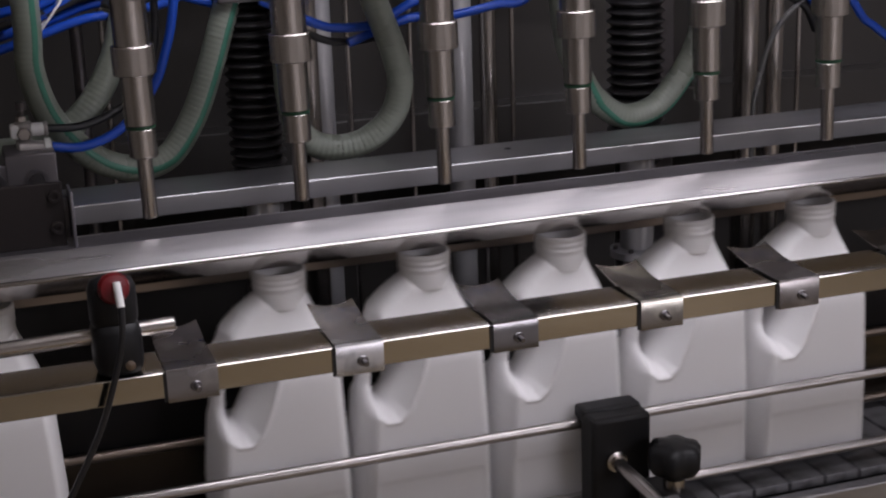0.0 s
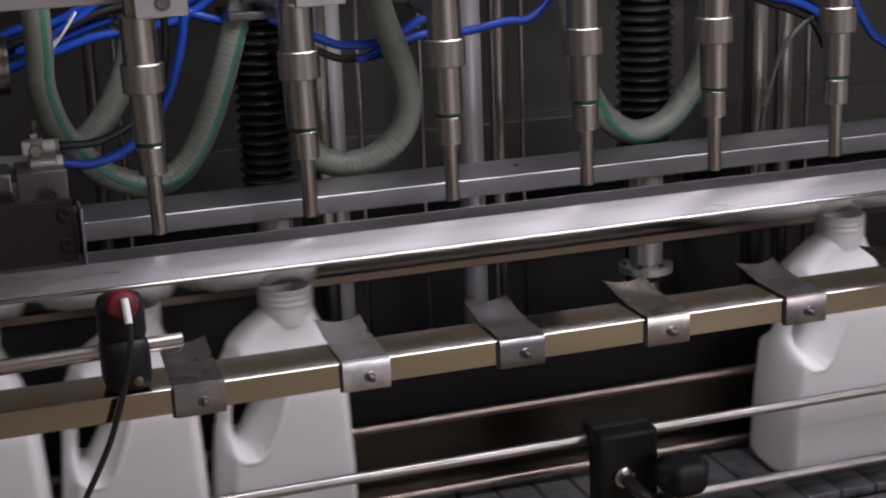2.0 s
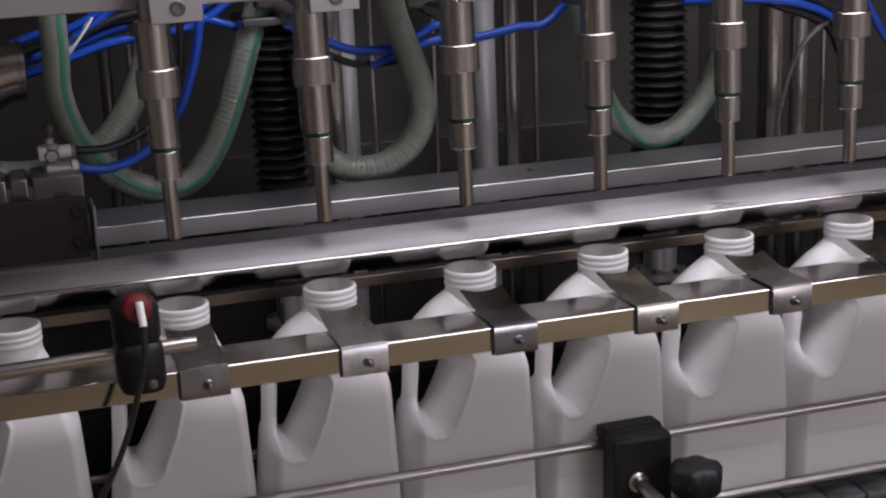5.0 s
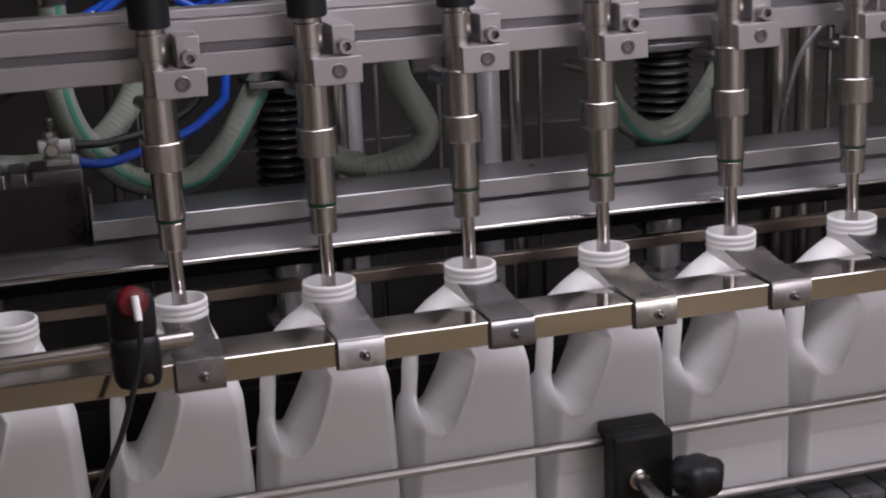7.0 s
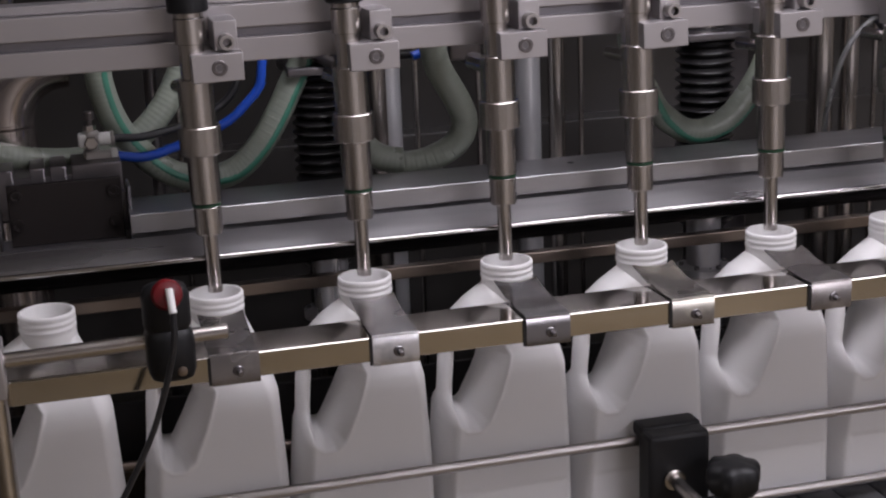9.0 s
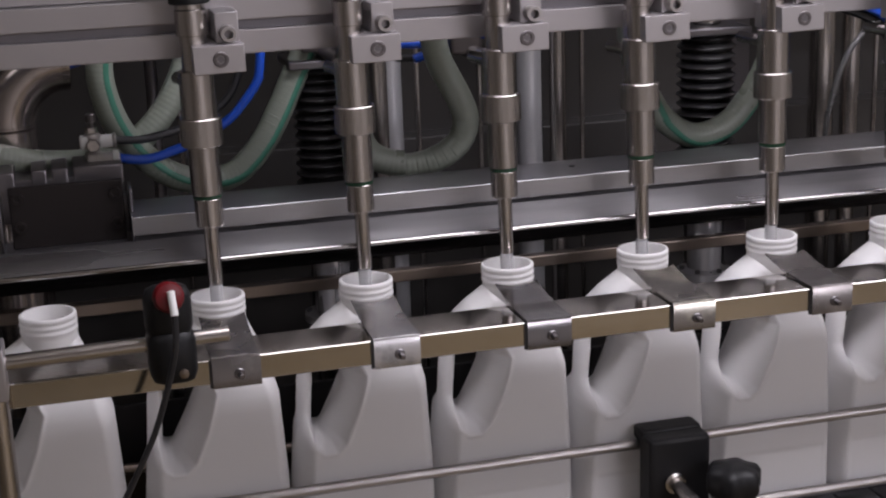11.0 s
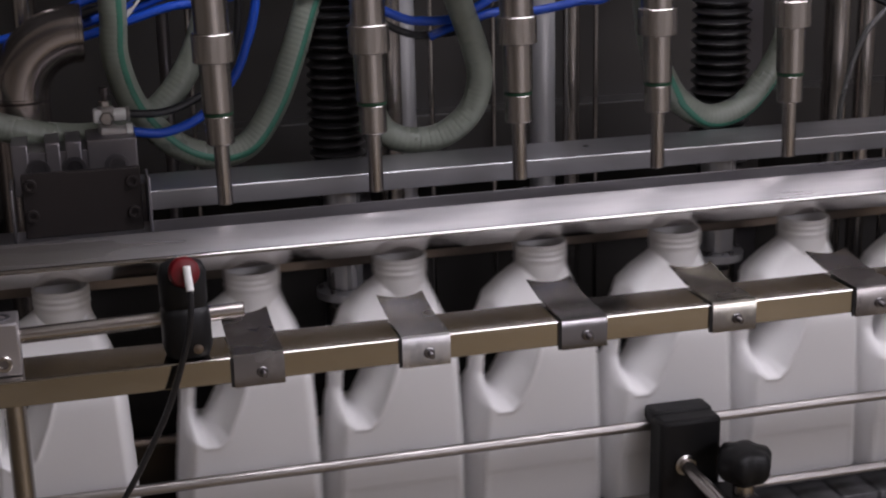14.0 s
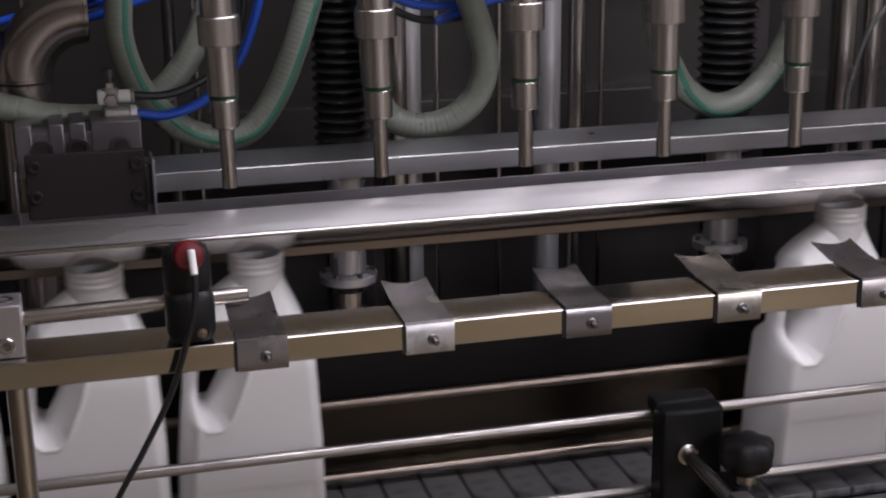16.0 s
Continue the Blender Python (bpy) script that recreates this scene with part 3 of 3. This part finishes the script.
    arc = [(-0.413 - 0.055 * math.sin(radians(a)), 0.2, 1.260 + 0.055 * math.cos(radians(a))) for a in range(0, 91, 6)]
    part("bend", sweep(bmesh.new(), arc, 0.0262, 40, 0.01), ELBOW, t, "", 50)
    part("riser", rod(bmesh.new(), (-0.468, 0.2, 0.0), (-0.468, 0.2, 1.2600), 0.0258, 40), ELBOW, t)
    part("weld_seam", lathe(bmesh.new(), [(0.0258, -0.0016), (0.0268, -0.0008), (0.0268, 0.0008), (0.0258, 0.0016)], 40, pose(-0.468, 0.2, 1.2600)), ELBOW, t)
    part("weld_seam", lathe(bmesh.new(), [(0.0258, -0.0016), (0.0270, -0.0008), (0.0270, 0.0008), (0.0258, 0.0016)], 40, pose(-0.4135, 0.2, 1.315, 0, 90)), ELBOW, t)
    part("stub", rod(bmesh.new(), (-0.413, 0.2, 1.315), (-0.408, 0.2, 1.315), 0.0262, 40), ELBOW, t)
    return t


def flange_column(x, y):
    t = thing("flanged_column", "stainless steel lift column with round flange", "column", "flanged columns")
    part("sleeve", rod(bmesh.new(), (x, y, 1.074), (x, y, 1.18), 0.0170, 36), SATIN, t)
    part("flange", lathe(bmesh.new(), [(0.019, 1.066), (0.027, 1.067), (0.027, 1.074), (0.019, 1.076)], 48, pose(x, y, 0)), SATIN, t)
    part("shaft", rod(bmesh.new(), (x, y, 0.0), (x, y, 1.06), 0.016, 28), STEEL, t)
    for a in range(6):
        bx, by = x + 0.0225 * math.cos(a), y + 0.0225 * math.sin(a)
        part("flange_bolt", rod(bmesh.new(), (bx, by, 1.073), (bx, by, 1.078), 0.0026, 8), DARKSTEEL, t)
    return t


def cabinet():
    t = thing("machine_cabinet", "dark steel machine cabinet behind the filling line", "cabinet", kind="structure")
    part("back_panel", box(bmesh.new(), -1.6, 1.6, 0.42, 0.44, 0.0, 1.70), PANEL, t)
    # added above the view to keep lamp light off the cabinet's back
    part("unseen_shading_panel", box(bmesh.new(), -1.6, 1.6, 0.10, 0.44, 1.58, 1.62), PANEL, t)
    for x in (-1.1, -0.55, -0.14, 0.33, 0.8):
        part("panel_rib", box(bmesh.new(), x, x + 0.03, 0.395, 0.42, 0.0, 1.58, 0.002), DARKSTEEL, t)
    part("cross_bar", box(bmesh.new(), -1.2, 1.1, 0.088, 0.100, 1.1070, 1.1180, 0.001), BRASSY, t, "dull tinned steel cross bar")
    part("cross_bar", box(bmesh.new(), -1.2, 1.1, 0.385, 0.42, 1.10, 1.18, 0.002), PANEL, t)
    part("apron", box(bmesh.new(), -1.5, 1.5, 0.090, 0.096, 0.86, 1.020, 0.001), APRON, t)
    part("deck", box(bmesh.new(), -1.5, 1.5, 0.075, 0.42, 0.84, 0.86, 0.002), PANEL, t)
    return t


# ---------------------------------------------------------------- comb rail, guides, sensor
def comb():
    """The neck-centring rail in its open place."""
    t = thing("neck_guide_rail", "polished square steel rail with notched neck-centring clips", "rail")
    bm = bmesh.new()
    box(bm, -1.2, 1.0, -0.158, -0.109, 1.1030, 1.1226, 0.0011, None, 3)
    part("square_tube", bm, RAIL, t, "", 10)
    for i in range(0, 9):
        x = PITCH * (i - 2.5) + 0.001
        w = 0.0185
        bm = bmesh.new()
        # bent clip: front flap, top tongue, hollow notch at its tip
        n = 12
        front = [(-0.1605, 1.1000), (-0.1605, 1.1228), (-0.1590, 1.1246), (-0.1260, 1.1248), (-0.105, 1.1256)]
        rows = []
        for k in range(n + 1):
            u = -1 + 2 * k / n
            tip = -0.0735 - 0.0085 * (1 - u * u)
            rows.append([(x + w * u, y, z) for y, z in front] + [(x + w * u, tip, 1.1300 + 0.0012 * u * u)])
        top = [[bm.verts.new(p) for p in r] for r in rows]
        low = [[bm.verts.new((p[0], p[1] + 0.0012 * (j < 2), p[2] - 0.0012 * (j >= 2))) for j, p in enumerate(r)] for r in rows]
        m = len(rows[0])
        for k in range(n):
            for j in range(m - 1):
                bm.faces.new((top[k][j], top[k + 1][j], top[k + 1][j + 1], top[k][j + 1]))
                bm.faces.new((low[k][j], low[k][j + 1], low[k + 1][j + 1], low[k + 1][j]))
            bm.faces.new((top[k][0], low[k][0], low[k + 1][0], top[k + 1][0]))
            bm.faces.new((top[k][-1], top[k + 1][-1], low[k + 1][-1], low[k][-1]))
        for k in (0, n):
            for j in range(m - 1):
                bm.faces.new((top[k][j], top[k][j + 1], low[k][j + 1], low[k][j]))
        mat, text = ((CLIPB, "scuffed sheet steel clip, bright reflection put into its colour") if i == 1 else (CLIPD, "dark polished sheet steel clip") if i == 2 else
                     (CLIPY, "grey sheet steel clip with yellowed tip") if i == 3 else (CLIPM, "dull grey sheet steel clip"))
        clip = part("clip", bm, mat, t, text, 40)
        # added black strip: the shadowed gap left of the flap, put in as a shape
        part("gap_shade", box(bmesh.new(), x - w - 0.0022, x + w - 0.002, -0.1596, -0.1575, 1.1005, 1.1225), RUBBER, clip, "black strip standing for the shadow beside the flap")
        head = bmesh.new()
        rod(head, (x + 0.002, -0.1600, 1.1105), (x + 0.002, -0.1622, 1.1105), 0.0042, 20)
        rod(head, (x + 0.002, -0.1620, 1.1105), (x + 0.003, -0.1680, 1.1098), 0.0022, 20)
        part("screw", head, DARKSTEEL, clip)
    return t


def guide_rod(y, z, label):
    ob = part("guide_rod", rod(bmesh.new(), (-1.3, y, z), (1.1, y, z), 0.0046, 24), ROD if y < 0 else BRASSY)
    return tagged(ob, label, "guide rail", "guide rods along the conveyor")


def guide_clamp():
    t = thing("rail_clamp", "black plastic guide rail clamp with star knob and steel pin", "clamp")
    bm = bmesh.new()
    box(bm, 0.036, 0.092, -0.086, -0.058, 0.896, 0.994, 0.004)
    box(bm, 0.036, 0.092, -0.068, -0.044, 0.983, 0.9965, 0.004)
    part("jaw", bm, BLACKPL, t)
    part("bushing", lathe(bmesh.new(), [(0.0095, 0), (0.0095, 0.003), (0.007, 0.004)], 28, pose(0.058, -0.086, 0.954, 90)), STEEL, t)
    part("pin", rod(bmesh.new(), (0.058, -0.080, 0.954), (0.060, -0.190, 0.948), 0.0062, 24), STEEL, t, "bare steel pin")
    head = part("cross_head", box(bmesh.new(), 0.078, 0.112, -0.140, -0.086, 0.880, 0.935, 0.006), BLACKPL, t)
    m = pose(0.098, -0.118, 0.965)
    k = part("star_knob", lathe(bmesh.new(), [(0.012, -0.018), (0.0185, -0.014), (0.0225, -0.007), (0.0225, 0.006), (0.0195, 0.0105), (0.010, 0.0125)], 60, m, wobble=lambda i, z: 1 + 0.09 * math.cos(2 * math.pi * i / 60 * 6)), BLACKPL, t, "black star grip knob", 50)
    part("shank", rod(bmesh.new(), (0.098, -0.118, 0.915), (0.098, -0.118, 0.946), 0.0095, 20), STEEL, t)
    part("bracket_post", box(bmesh.new(), 0.050, 0.066, -0.200, -0.184, 0.0, 0.965, 0.002), DARKSTEEL, t)
    return t


def sensor_stand():
    t = thing("sensor_stand", "steel stand with cross rod on an aluminium block", "stand")
    b = part("cross_block", box(bmesh.new(), -0.507, -0.4765, -0.148, -0.118, 1.1230, 1.1620, 0.0015), ALU, t, "square silver aluminium block")
    part("bolt_recess", lathe(bmesh.new(), [(0.0072, 1.1618), (0.0072, 1.1626), (0.0045, 1.1626), (0.0045, 1.1616)], 24, pose(-0.489, -0.133, 0)), DARKSTEEL, b)
    head, dark = bmesh.new(), bmesh.new()
    socket_screw(head, dark, -0.4885, -0.148, 1.1330, 0.0060, 0.0030)
    part("bolt", head, STEEL, b)
    part("bolt_socket", dark, DARKSTEEL, b)
    part("post", rod(bmesh.new(), (-0.4850, -0.133, 0.0), (-0.4850, -0.133, 1.125), 0.0078, 28), STEEL, t)
    part("arm", rod(bmesh.new(), (-0.490, -0.133, 1.1470), (-0.3170, -0.133, 1.1500), 0.0058, 24), STEEL, t)
    s = thing("sensor", "black photo sensor with red cap and white cable plug", "sensor")
    bm = bmesh.new()
    box(bm, -0.3780, -0.3440, -0.156, -0.132, 1.1560, 1.1960, 0.009)
    box(bm, -0.3775, -0.3430, -0.158, -0.120, 1.1220, 1.1640, 0.009)
    part("housing", bm, BLACKPL, s, "", 60)
    part("cap", lathe(bmesh.new(), [(0.0112, 0), (0.0112, 0.003), (0.0098, 0.006), (0.005, 0.0074)], 32, pose(-0.3605, -0.1545, 1.1895, 80, 0, 8)), REDPL, s, "glossy red sensor cap")
    part("plug", rod(bmesh.new(), (-0.3590, -0.165, 1.1965), (-0.3580, -0.172, 1.1800), 0.0028, 24), WHITEPL, s, "white cable plug")
    part("cable", sweep(bmesh.new(), [(-0.3580, -0.1715, 1.1810), (-0.3588, -0.173, 1.162), (-0.3640, -0.172, 1.138), (-0.3790, -0.170, 1.094), (-0.4010, -0.170, 1.052), (-0.4240, -0.170, 1.012), (-0.450, -0.170, 0.95), (-0.470, -0.165, 0.80), (-0.475, -0.160, 0.45), (-0.478, -0.158, 0.02)], 0.0023, 12, 0.006), RUBBER, s)
    part("screw", lathe(bmesh.new(), [(0.0036, 0), (0.0036, 0.0012), (0.002, 0.0016)], 16, pose(-0.3540, -0.1578, 1.1320, 90)), BRASSY, s, "small brass screw")
    return t


# ---------------------------------------------------------------- conveyor
def conveyor():
    t = thing("conveyor", "dull stainless steel conveyor frame below the belt", "conveyor")
    part("front_side", box(bmesh.new(), -2.4, 2.4, -0.088, -0.074, 0.780, 0.884, 0.002), SHEET, t)
    part("rear_side", box(bmesh.new(), -2.4, 2.4, 0.074, 0.085, 0.780, 0.884, 0.002), SHEET, t)
    part("rear_skirt", box(bmesh.new(), -2.4, 2.4, 0.070, 0.073, 0.884, 0.966, 0.001), SKIRT, t, "stained steel skirt plate")
    part("bed", box(bmesh.new(), -2.4, 2.4, -0.074, 0.074, 0.860, 0.872), DARKSTEEL, t)
    for x in (-1.8, -0.6, 0.6, 1.8):
        for y in (-0.084, 0.078):
            part("leg", box(bmesh.new(), x - 0.02, x + 0.02, y - 0.003, y + 0.007, 0.0, 0.79, 0.002), SHEET, t)
    belt = thing("conveyor_belt", "dark grey slatted conveyor chain belt", "conveyor belt")
    bm = box(bmesh.new(), -0.0178, 0.0178, -0.070, 0.070, 0.882, BASE, 0.0014)
    me = finish(bm, "slat", SLAT)
    for i in range(100):
        s = new("slat", me)
        s.parent = belt
        s.location = (-2.7 + 0.0375 * i, 0, 0)
    part("chain", box(bmesh.new(), -2.71, 1.03, -0.03, 0.03, 0.8722, 0.8815), DARKSTEEL, belt)
    return belt


# ---------------------------------------------------------------- build
room()
cabinet()
BELT = conveyor()
BOTTLES = bottles()
NOZZLES = nozzles()
BEAM = beam()
TRAY = tray()
back_plate()
air_cylinder()
COMB = comb()
for y, z, text in ((-0.052, 0.979, "polished steel guide rod along the front of the bottles"), (-0.052, 0.908, "polished steel guide rod just above the belt"),
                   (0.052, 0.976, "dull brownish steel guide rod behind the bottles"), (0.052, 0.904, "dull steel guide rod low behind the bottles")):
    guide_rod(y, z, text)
guide_clamp()
sensor_stand()
HANGERS = []
hose([(-0.382, 1.411), (-0.382, 1.336), (-0.383, 1.297), (-0.372, 1.257), (-0.350, 1.226), (-0.324, 1.206), (-0.295, 1.199), (-0.267, 1.208), (-0.243, 1.240), (-0.225, 1.280), (-0.209, 1.324), (-0.195, 1.362), (-0.190, 1.385)], 0.16, 0.0122, (0.5, -1.0, -0.1), "last")
hose([(-0.28, 1.413), (-0.298, 1.330), (-0.313, 1.290), (-0.335, 1.258), (-0.364, 1.236), (-0.402, 1.227), (-0.441, 1.230), (-0.474, 1.239), (-0.516, 1.255), (-0.60, 1.293)], 0.20, 0.0122, dy=-0.055)
hose([(-0.092, 1.385), (-0.083, 1.345), (-0.065, 1.294), (-0.059, 1.262), (-0.068, 1.232), (-0.092, 1.212), (-0.119, 1.207), (-0.143, 1.214), (-0.156, 1.232), (-0.161, 1.268), (-0.159, 1.328), (-0.15, 1.42)], 0.12, 0.0122, None, "first")
hose([(0.09, 1.42), (0.100, 1.332), (0.108, 1.285), (0.123, 1.252), (0.141, 1.227), (0.171, 1.209), (0.206, 1.215), (0.234, 1.241), (0.256, 1.278), (0.265, 1.320), (0.28, 1.42)], 0.12, 0.0120, (0.6, -0.7, -0.7))
FOLDS = []
bellows(-0.181, 0.20, 0.027, 0.0094)
bellows(0.215, 0.20, 0.030, 0.0101)
for x, r in ((0.084, 0.009), (0.389, 0.014), (0.424, 0.010), (-0.332, 0.006), (-0.459, 0.0105), (-0.110, 0.0150)):
    column(x, 0.28, r, DARKSTEEL if r < 0.007 else STEEL)
column(-0.096, 0.28, 0.0125, SATIN, label="bright satin steel tube upright")
column(0.052, 0.28, 0.0135, SATIN, label="bright satin steel tube upright")
for x in (-0.067, -0.001, 0.111, -0.308, 0.455):
    column(x, 0.28, 0.0028, label="thin upright stainless steel rod", name="rod")
elbow_pipe()
flange_column(-0.192, 0.13)
flange_column(0.183, 0.13)
flexing_air_tube([(-0.374, 1.2345), (-0.347, 1.231), (-0.313, 1.243), (-0.282, 1.275), (-0.268, 1.305), (-0.258, 1.340), (-0.25, 1.40)], 0.136, 0.02, 0.0042, BLUE, "blue plastic air tube curving up from the cylinder", 1.236, 1.340, 0.018)
flexing_air_tube([(-0.378, 1.250), (-0.346, 1.248), (-0.316, 1.257), (-0.296, 1.270), (-0.275, 1.31), (-0.27, 1.40)], 0.140, 0.03, 0.0036, RUBBER, "black plastic air tube from the cylinder fitting", 1.249, 1.360, 0.02)
for k in range(4):
    o = 0.010 * k
    air_tube([(-0.60, 1.27 + o), (-0.47, 1.295 + 0.6 * o), (-0.405, 1.312 + o), (-0.365, 1.324 + 0.8 * o), (-0.329, 1.334 + o), (-0.289, 1.338 + 1.2 * o), (-0.237, 1.352 + o), (-0.15, 1.42)],
             0.20 + 0.008 * (k % 2), 0.0042, BLUE if k != 2 else RUBBER, "bundled plastic air tube", 0.0)
air_tube([(-0.18, 1.345), (-0.129, 1.320), (-0.108, 1.315), (-0.076, 1.316), (-0.043, 1.331), (-0.020, 1.345), (0.02, 1.41)], 0.15, 0.0042, BLUE, "blue plastic air tube looping between nozzles")
air_tube([(-0.10, 1.30), (-0.043, 1.318), (0.001, 1.318), (0.046, 1.325), (0.081, 1.332), (0.14, 1.40)], 0.152, 0.0042, BLUE, "blue plastic air tube looping between nozzles")
air_tube([(-0.17, 1.33), (-0.122, 1.304), (-0.096, 1.300), (-0.063, 1.305), (-0.01, 1.34), (0.03, 1.42)], 0.165, 0.0036, RUBBER, "black plastic air tube looping between nozzles")
air_tube([(0.40, 1.36), (0.444, 1.290), (0.462, 1.274), (0.501, 1.250), (0.58, 1.23)], 0.15, 0.0042, BLUE, "blue plastic air tube hanging down")

air_tube([(0.392, 1.306), (0.376, 1.299), (0.354, 1.277), (0.341, 1.249), (0.332, 1.215), (0.329, 1.194), (0.328, 1.12)], 0.16, 0.0030, CLEAR, "clear grey plastic tube hanging in an arc")
air_tube([(0.22, 1.338), (0.276, 1.334), (0.317, 1.331), (0.359, 1.322), (0.389, 1.307), (0.402, 1.285), (0.42, 1.25)], 0.155, 0.0042, BLUE, "blue plastic air tube in a sagging bundle")
air_tube([(0.24, 1.352), (0.317, 1.341), (0.362, 1.332), (0.396, 1.313), (0.410, 1.285), (0.425, 1.25)], 0.160, 0.0062, RUBBER, "black plastic air tube in a sagging bundle")
air_tube([(0.27, 1.348), (0.330, 1.325), (0.368, 1.311), (0.391, 1.297), (0.404, 1.272)], 0.164, 0.0055, RUBBER, "black plastic air tube in a sagging bundle")
air_tube([(-0.40, 1.325), (-0.36, 1.342), (-0.344, 1.351), (-0.325, 1.365), (-0.300, 1.378), (-0.267, 1.362), (-0.240, 1.348), (-0.20, 1.335)], 0.20, 0.0042, BLUE, "blue plastic air tube bowed over the bundle")
tie = part("cable_tie", sweep(bmesh.new(), [(-0.362 + 0.016 * math.cos(a), 0.192 + 0.010 * math.sin(a), 1.338 + 0.020 * math.cos(a)) for a in [k * math.pi / 8 for k in range(17)]], 0.0012, 8), WHITEPL)
tagged(tie, "white plastic cable tie round the air tubes", "cable tie")


def liquid_streams():
    made = []
    for n in (0, 1, 3, 4):
        ob = part("liquid_stream", lathe(bmesh.new(), [(0.0012, 0.0), (0.0013, 0.02), (0.0022 if n > 2 else 0.0016, 0.066)], 12), LIQUID)
        tagged(ob, "thin falling stream of clear liquid", "liquid", "liquid streams from the nozzles")
        made.append((n, ob))
    for n in range(6):
        ob = part("liquid_jet", lathe(bmesh.new(), [(0.0050, -0.036), (0.0052, -0.015), (0.0055, -0.001), (0.0050, 0.0)], 20, wobble=lambda i, z: 1 + 0.05 * math.cos(i * 2 * math.pi / 20 * 5)), MILKY)
        tagged(ob, "thick pale jet of liquid below a nozzle", "liquid", "liquid jets from the nozzles")
        jets.append((n, ob))
    return made


jets = []
STREAMS = liquid_streams()


# ---------------------------------------------------------------- what moves
SPEED = 0.2665


def line_rows(rest, runs, nudge=0.0):
    """Rows of a bottle that stands at x = rest at first; runs: (start, stop) of the times at which the belt carries it;
    nudge: by how much the closing neck guide shifts it."""
    times = sorted({0.0, 4.55, 5.05, 16.0} | {v for a, b in runs for v in (a - 0.03, a + 0.06, b - 0.06, b + 0.03)} | {0.5 * k for k in range(33)})

    def gone(t):
        return sum(SPEED * min(max(t - a, 0.0), b - a) for a, b in runs) + nudge * min(max((t - 4.55) / 0.5, 0.0), 1.0)

    return [(t, rest + gone(t)) for t in times if 0 <= t <= 16]


def motions():
    n = 0
    # the first six leave at once, the next six come in, are filled and leave, three more follow
    first = [(-0.2110 + 0.1275 * k, [(0.0, 5.2)], 0.0) for k in range(5)]
    second = [(-0.3120 + 0.1273 * k - SPEED * 2.895, [(1.12, 4.015), (13.935, 16.0)], 0.0005 - 0.0022 * k) for k in range(6)]
    third = [(-0.4400 - 0.1300 * k - SPEED * 2.895, [(1.12, 4.015), (15.425, 16.0)], -0.007) for k in range(3)]
    for rest, runs, nudge in first + second + third:
        walk(BOTTLES[n], [(t, pose(x, 0, BASE)) for t, x in line_rows(rest, runs, nudge)])
        n += 1
    walk(BELT, [(t, pose(x, 0, 0)) for t, x in line_rows(0.0, [(0.0, 5.2), (13.935, 16.0)])])
    lift = [(0, 0.0640), (4.3, 0.0640), (4.9, 0.0640), (5.9, 0.040), (6.3, 0.0120), (6.5, 0.0035), (7, 0.0004), (7.5, 0), (8, 0.0004), (8.5, 0.0030), (9, 0.0084), (9.5, 0.0110),
            (10.5, 0.0150), (11.5, 0.0184), (12, 0.0236), (12.5, 0.0480), (13, 0.0636), (13.3, 0.0640), (16, 0.0640)]
    for x, ob in zip(XS, NOZZLES):
        walk(ob, [(t, pose(x + 0.0203, 0, z, 0, -0.97, 0)) for t, z in lift])
    for ob, marks, dx in HANGERS:
        rows = []
        for t, z in lift:
            a, mid, b = [p + Vector((dx * share * (1 - z / 0.064), 0, (z - 0.064) * share)) for p, share in marks]
            was, now = marks[2][0] - marks[0][0], b - a
            turn = math.degrees(math.atan2(now.x, now.z) - math.atan2(was.x, was.z)) if was.length else 0.0
            rows.append((t, pose(*mid, 0, (turn + 180) % 360 - 180, 0)))
        walk(ob, rows)
    for ob, z0 in FOLDS:
        walk(ob, [(t, pose(0, 0, z0 - (0.064 - z) * (1 - 0.8 * (1.345 - z0)))) for t, z in lift])
    walk(BEAM, [(t, pose(0, 0, z)) for t, z in lift])
    walk(COMB, [(t, pose(0, y, 0)) for t, y in ((0, 0), (4.3, 0), (4.6, 0), (5.1, 0.049), (5.5, 0.049), (13.05, 0.0485), (13.25, 0.046), (13.5, 0.0260), (13.8, 0.003), (14, 0), (16, 0))])
    walk(TRAY, [(t, pose(0, y, 0)) for t, y in ((0, 0), (4.4, 0), (4.7, 0), (5.3, 0.054), (5.6, 0.054), (13.05, 0.054), (13.25, 0.052), (13.5, 0.028), (13.8, 0.003), (14, 0), (16, 0))])
    for k, ob in jets:
        # held up inside the spout, then let down into the bottle, then carried off in it
        rows = [(t, 1.1335 + z + 0.040) for t, z in lift if t <= 9] + [(9.5, 1.1335 + 0.011 + 0.02), (10.5, 1.1335 + 0.016), (11.5, 1.1345 + 0.0184), (12.0, 1.1340 + 0.0236), (12.15, 1.140), (12.3, 1.116), (12.6, 1.112), (13.9, 1.112)]
        rows = [(t, pose(XS[k] + 0.0006, 0, z)) for t, z in rows] + [(t, pose(XS[k] + SPEED * (t - 13.935), 0, 1.112)) for t in (14.0, 14.5, 15.0, 15.5, 16.0)]
        walk(ob, rows)
    for k, ob in STREAMS:
        x = XS[k]
        rows = [(0, 1.1370 + 0.066), (4.9, 1.1370 + 0.066), (5.9, 1.137 + 0.042), (6.3, 1.151), (6.5, 1.142), (7.5, 1.1375), (8, 1.138), (9, 1.146), (11.5, 1.156), (12, 1.160), (12.3, 1.128), (12.5, 1.118), (13.0, 1.134), (13.2, 1.110), (13.4, 1.05), (13.9, 1.05)]
        rows = [(t, pose(x, 0, z)) for t, z in rows] + [(t, pose(x + SPEED * (t - 13.935), 0, 1.05)) for t in (14.0, 14.5, 15.0, 16.0)]
        walk(ob, rows)


motions()
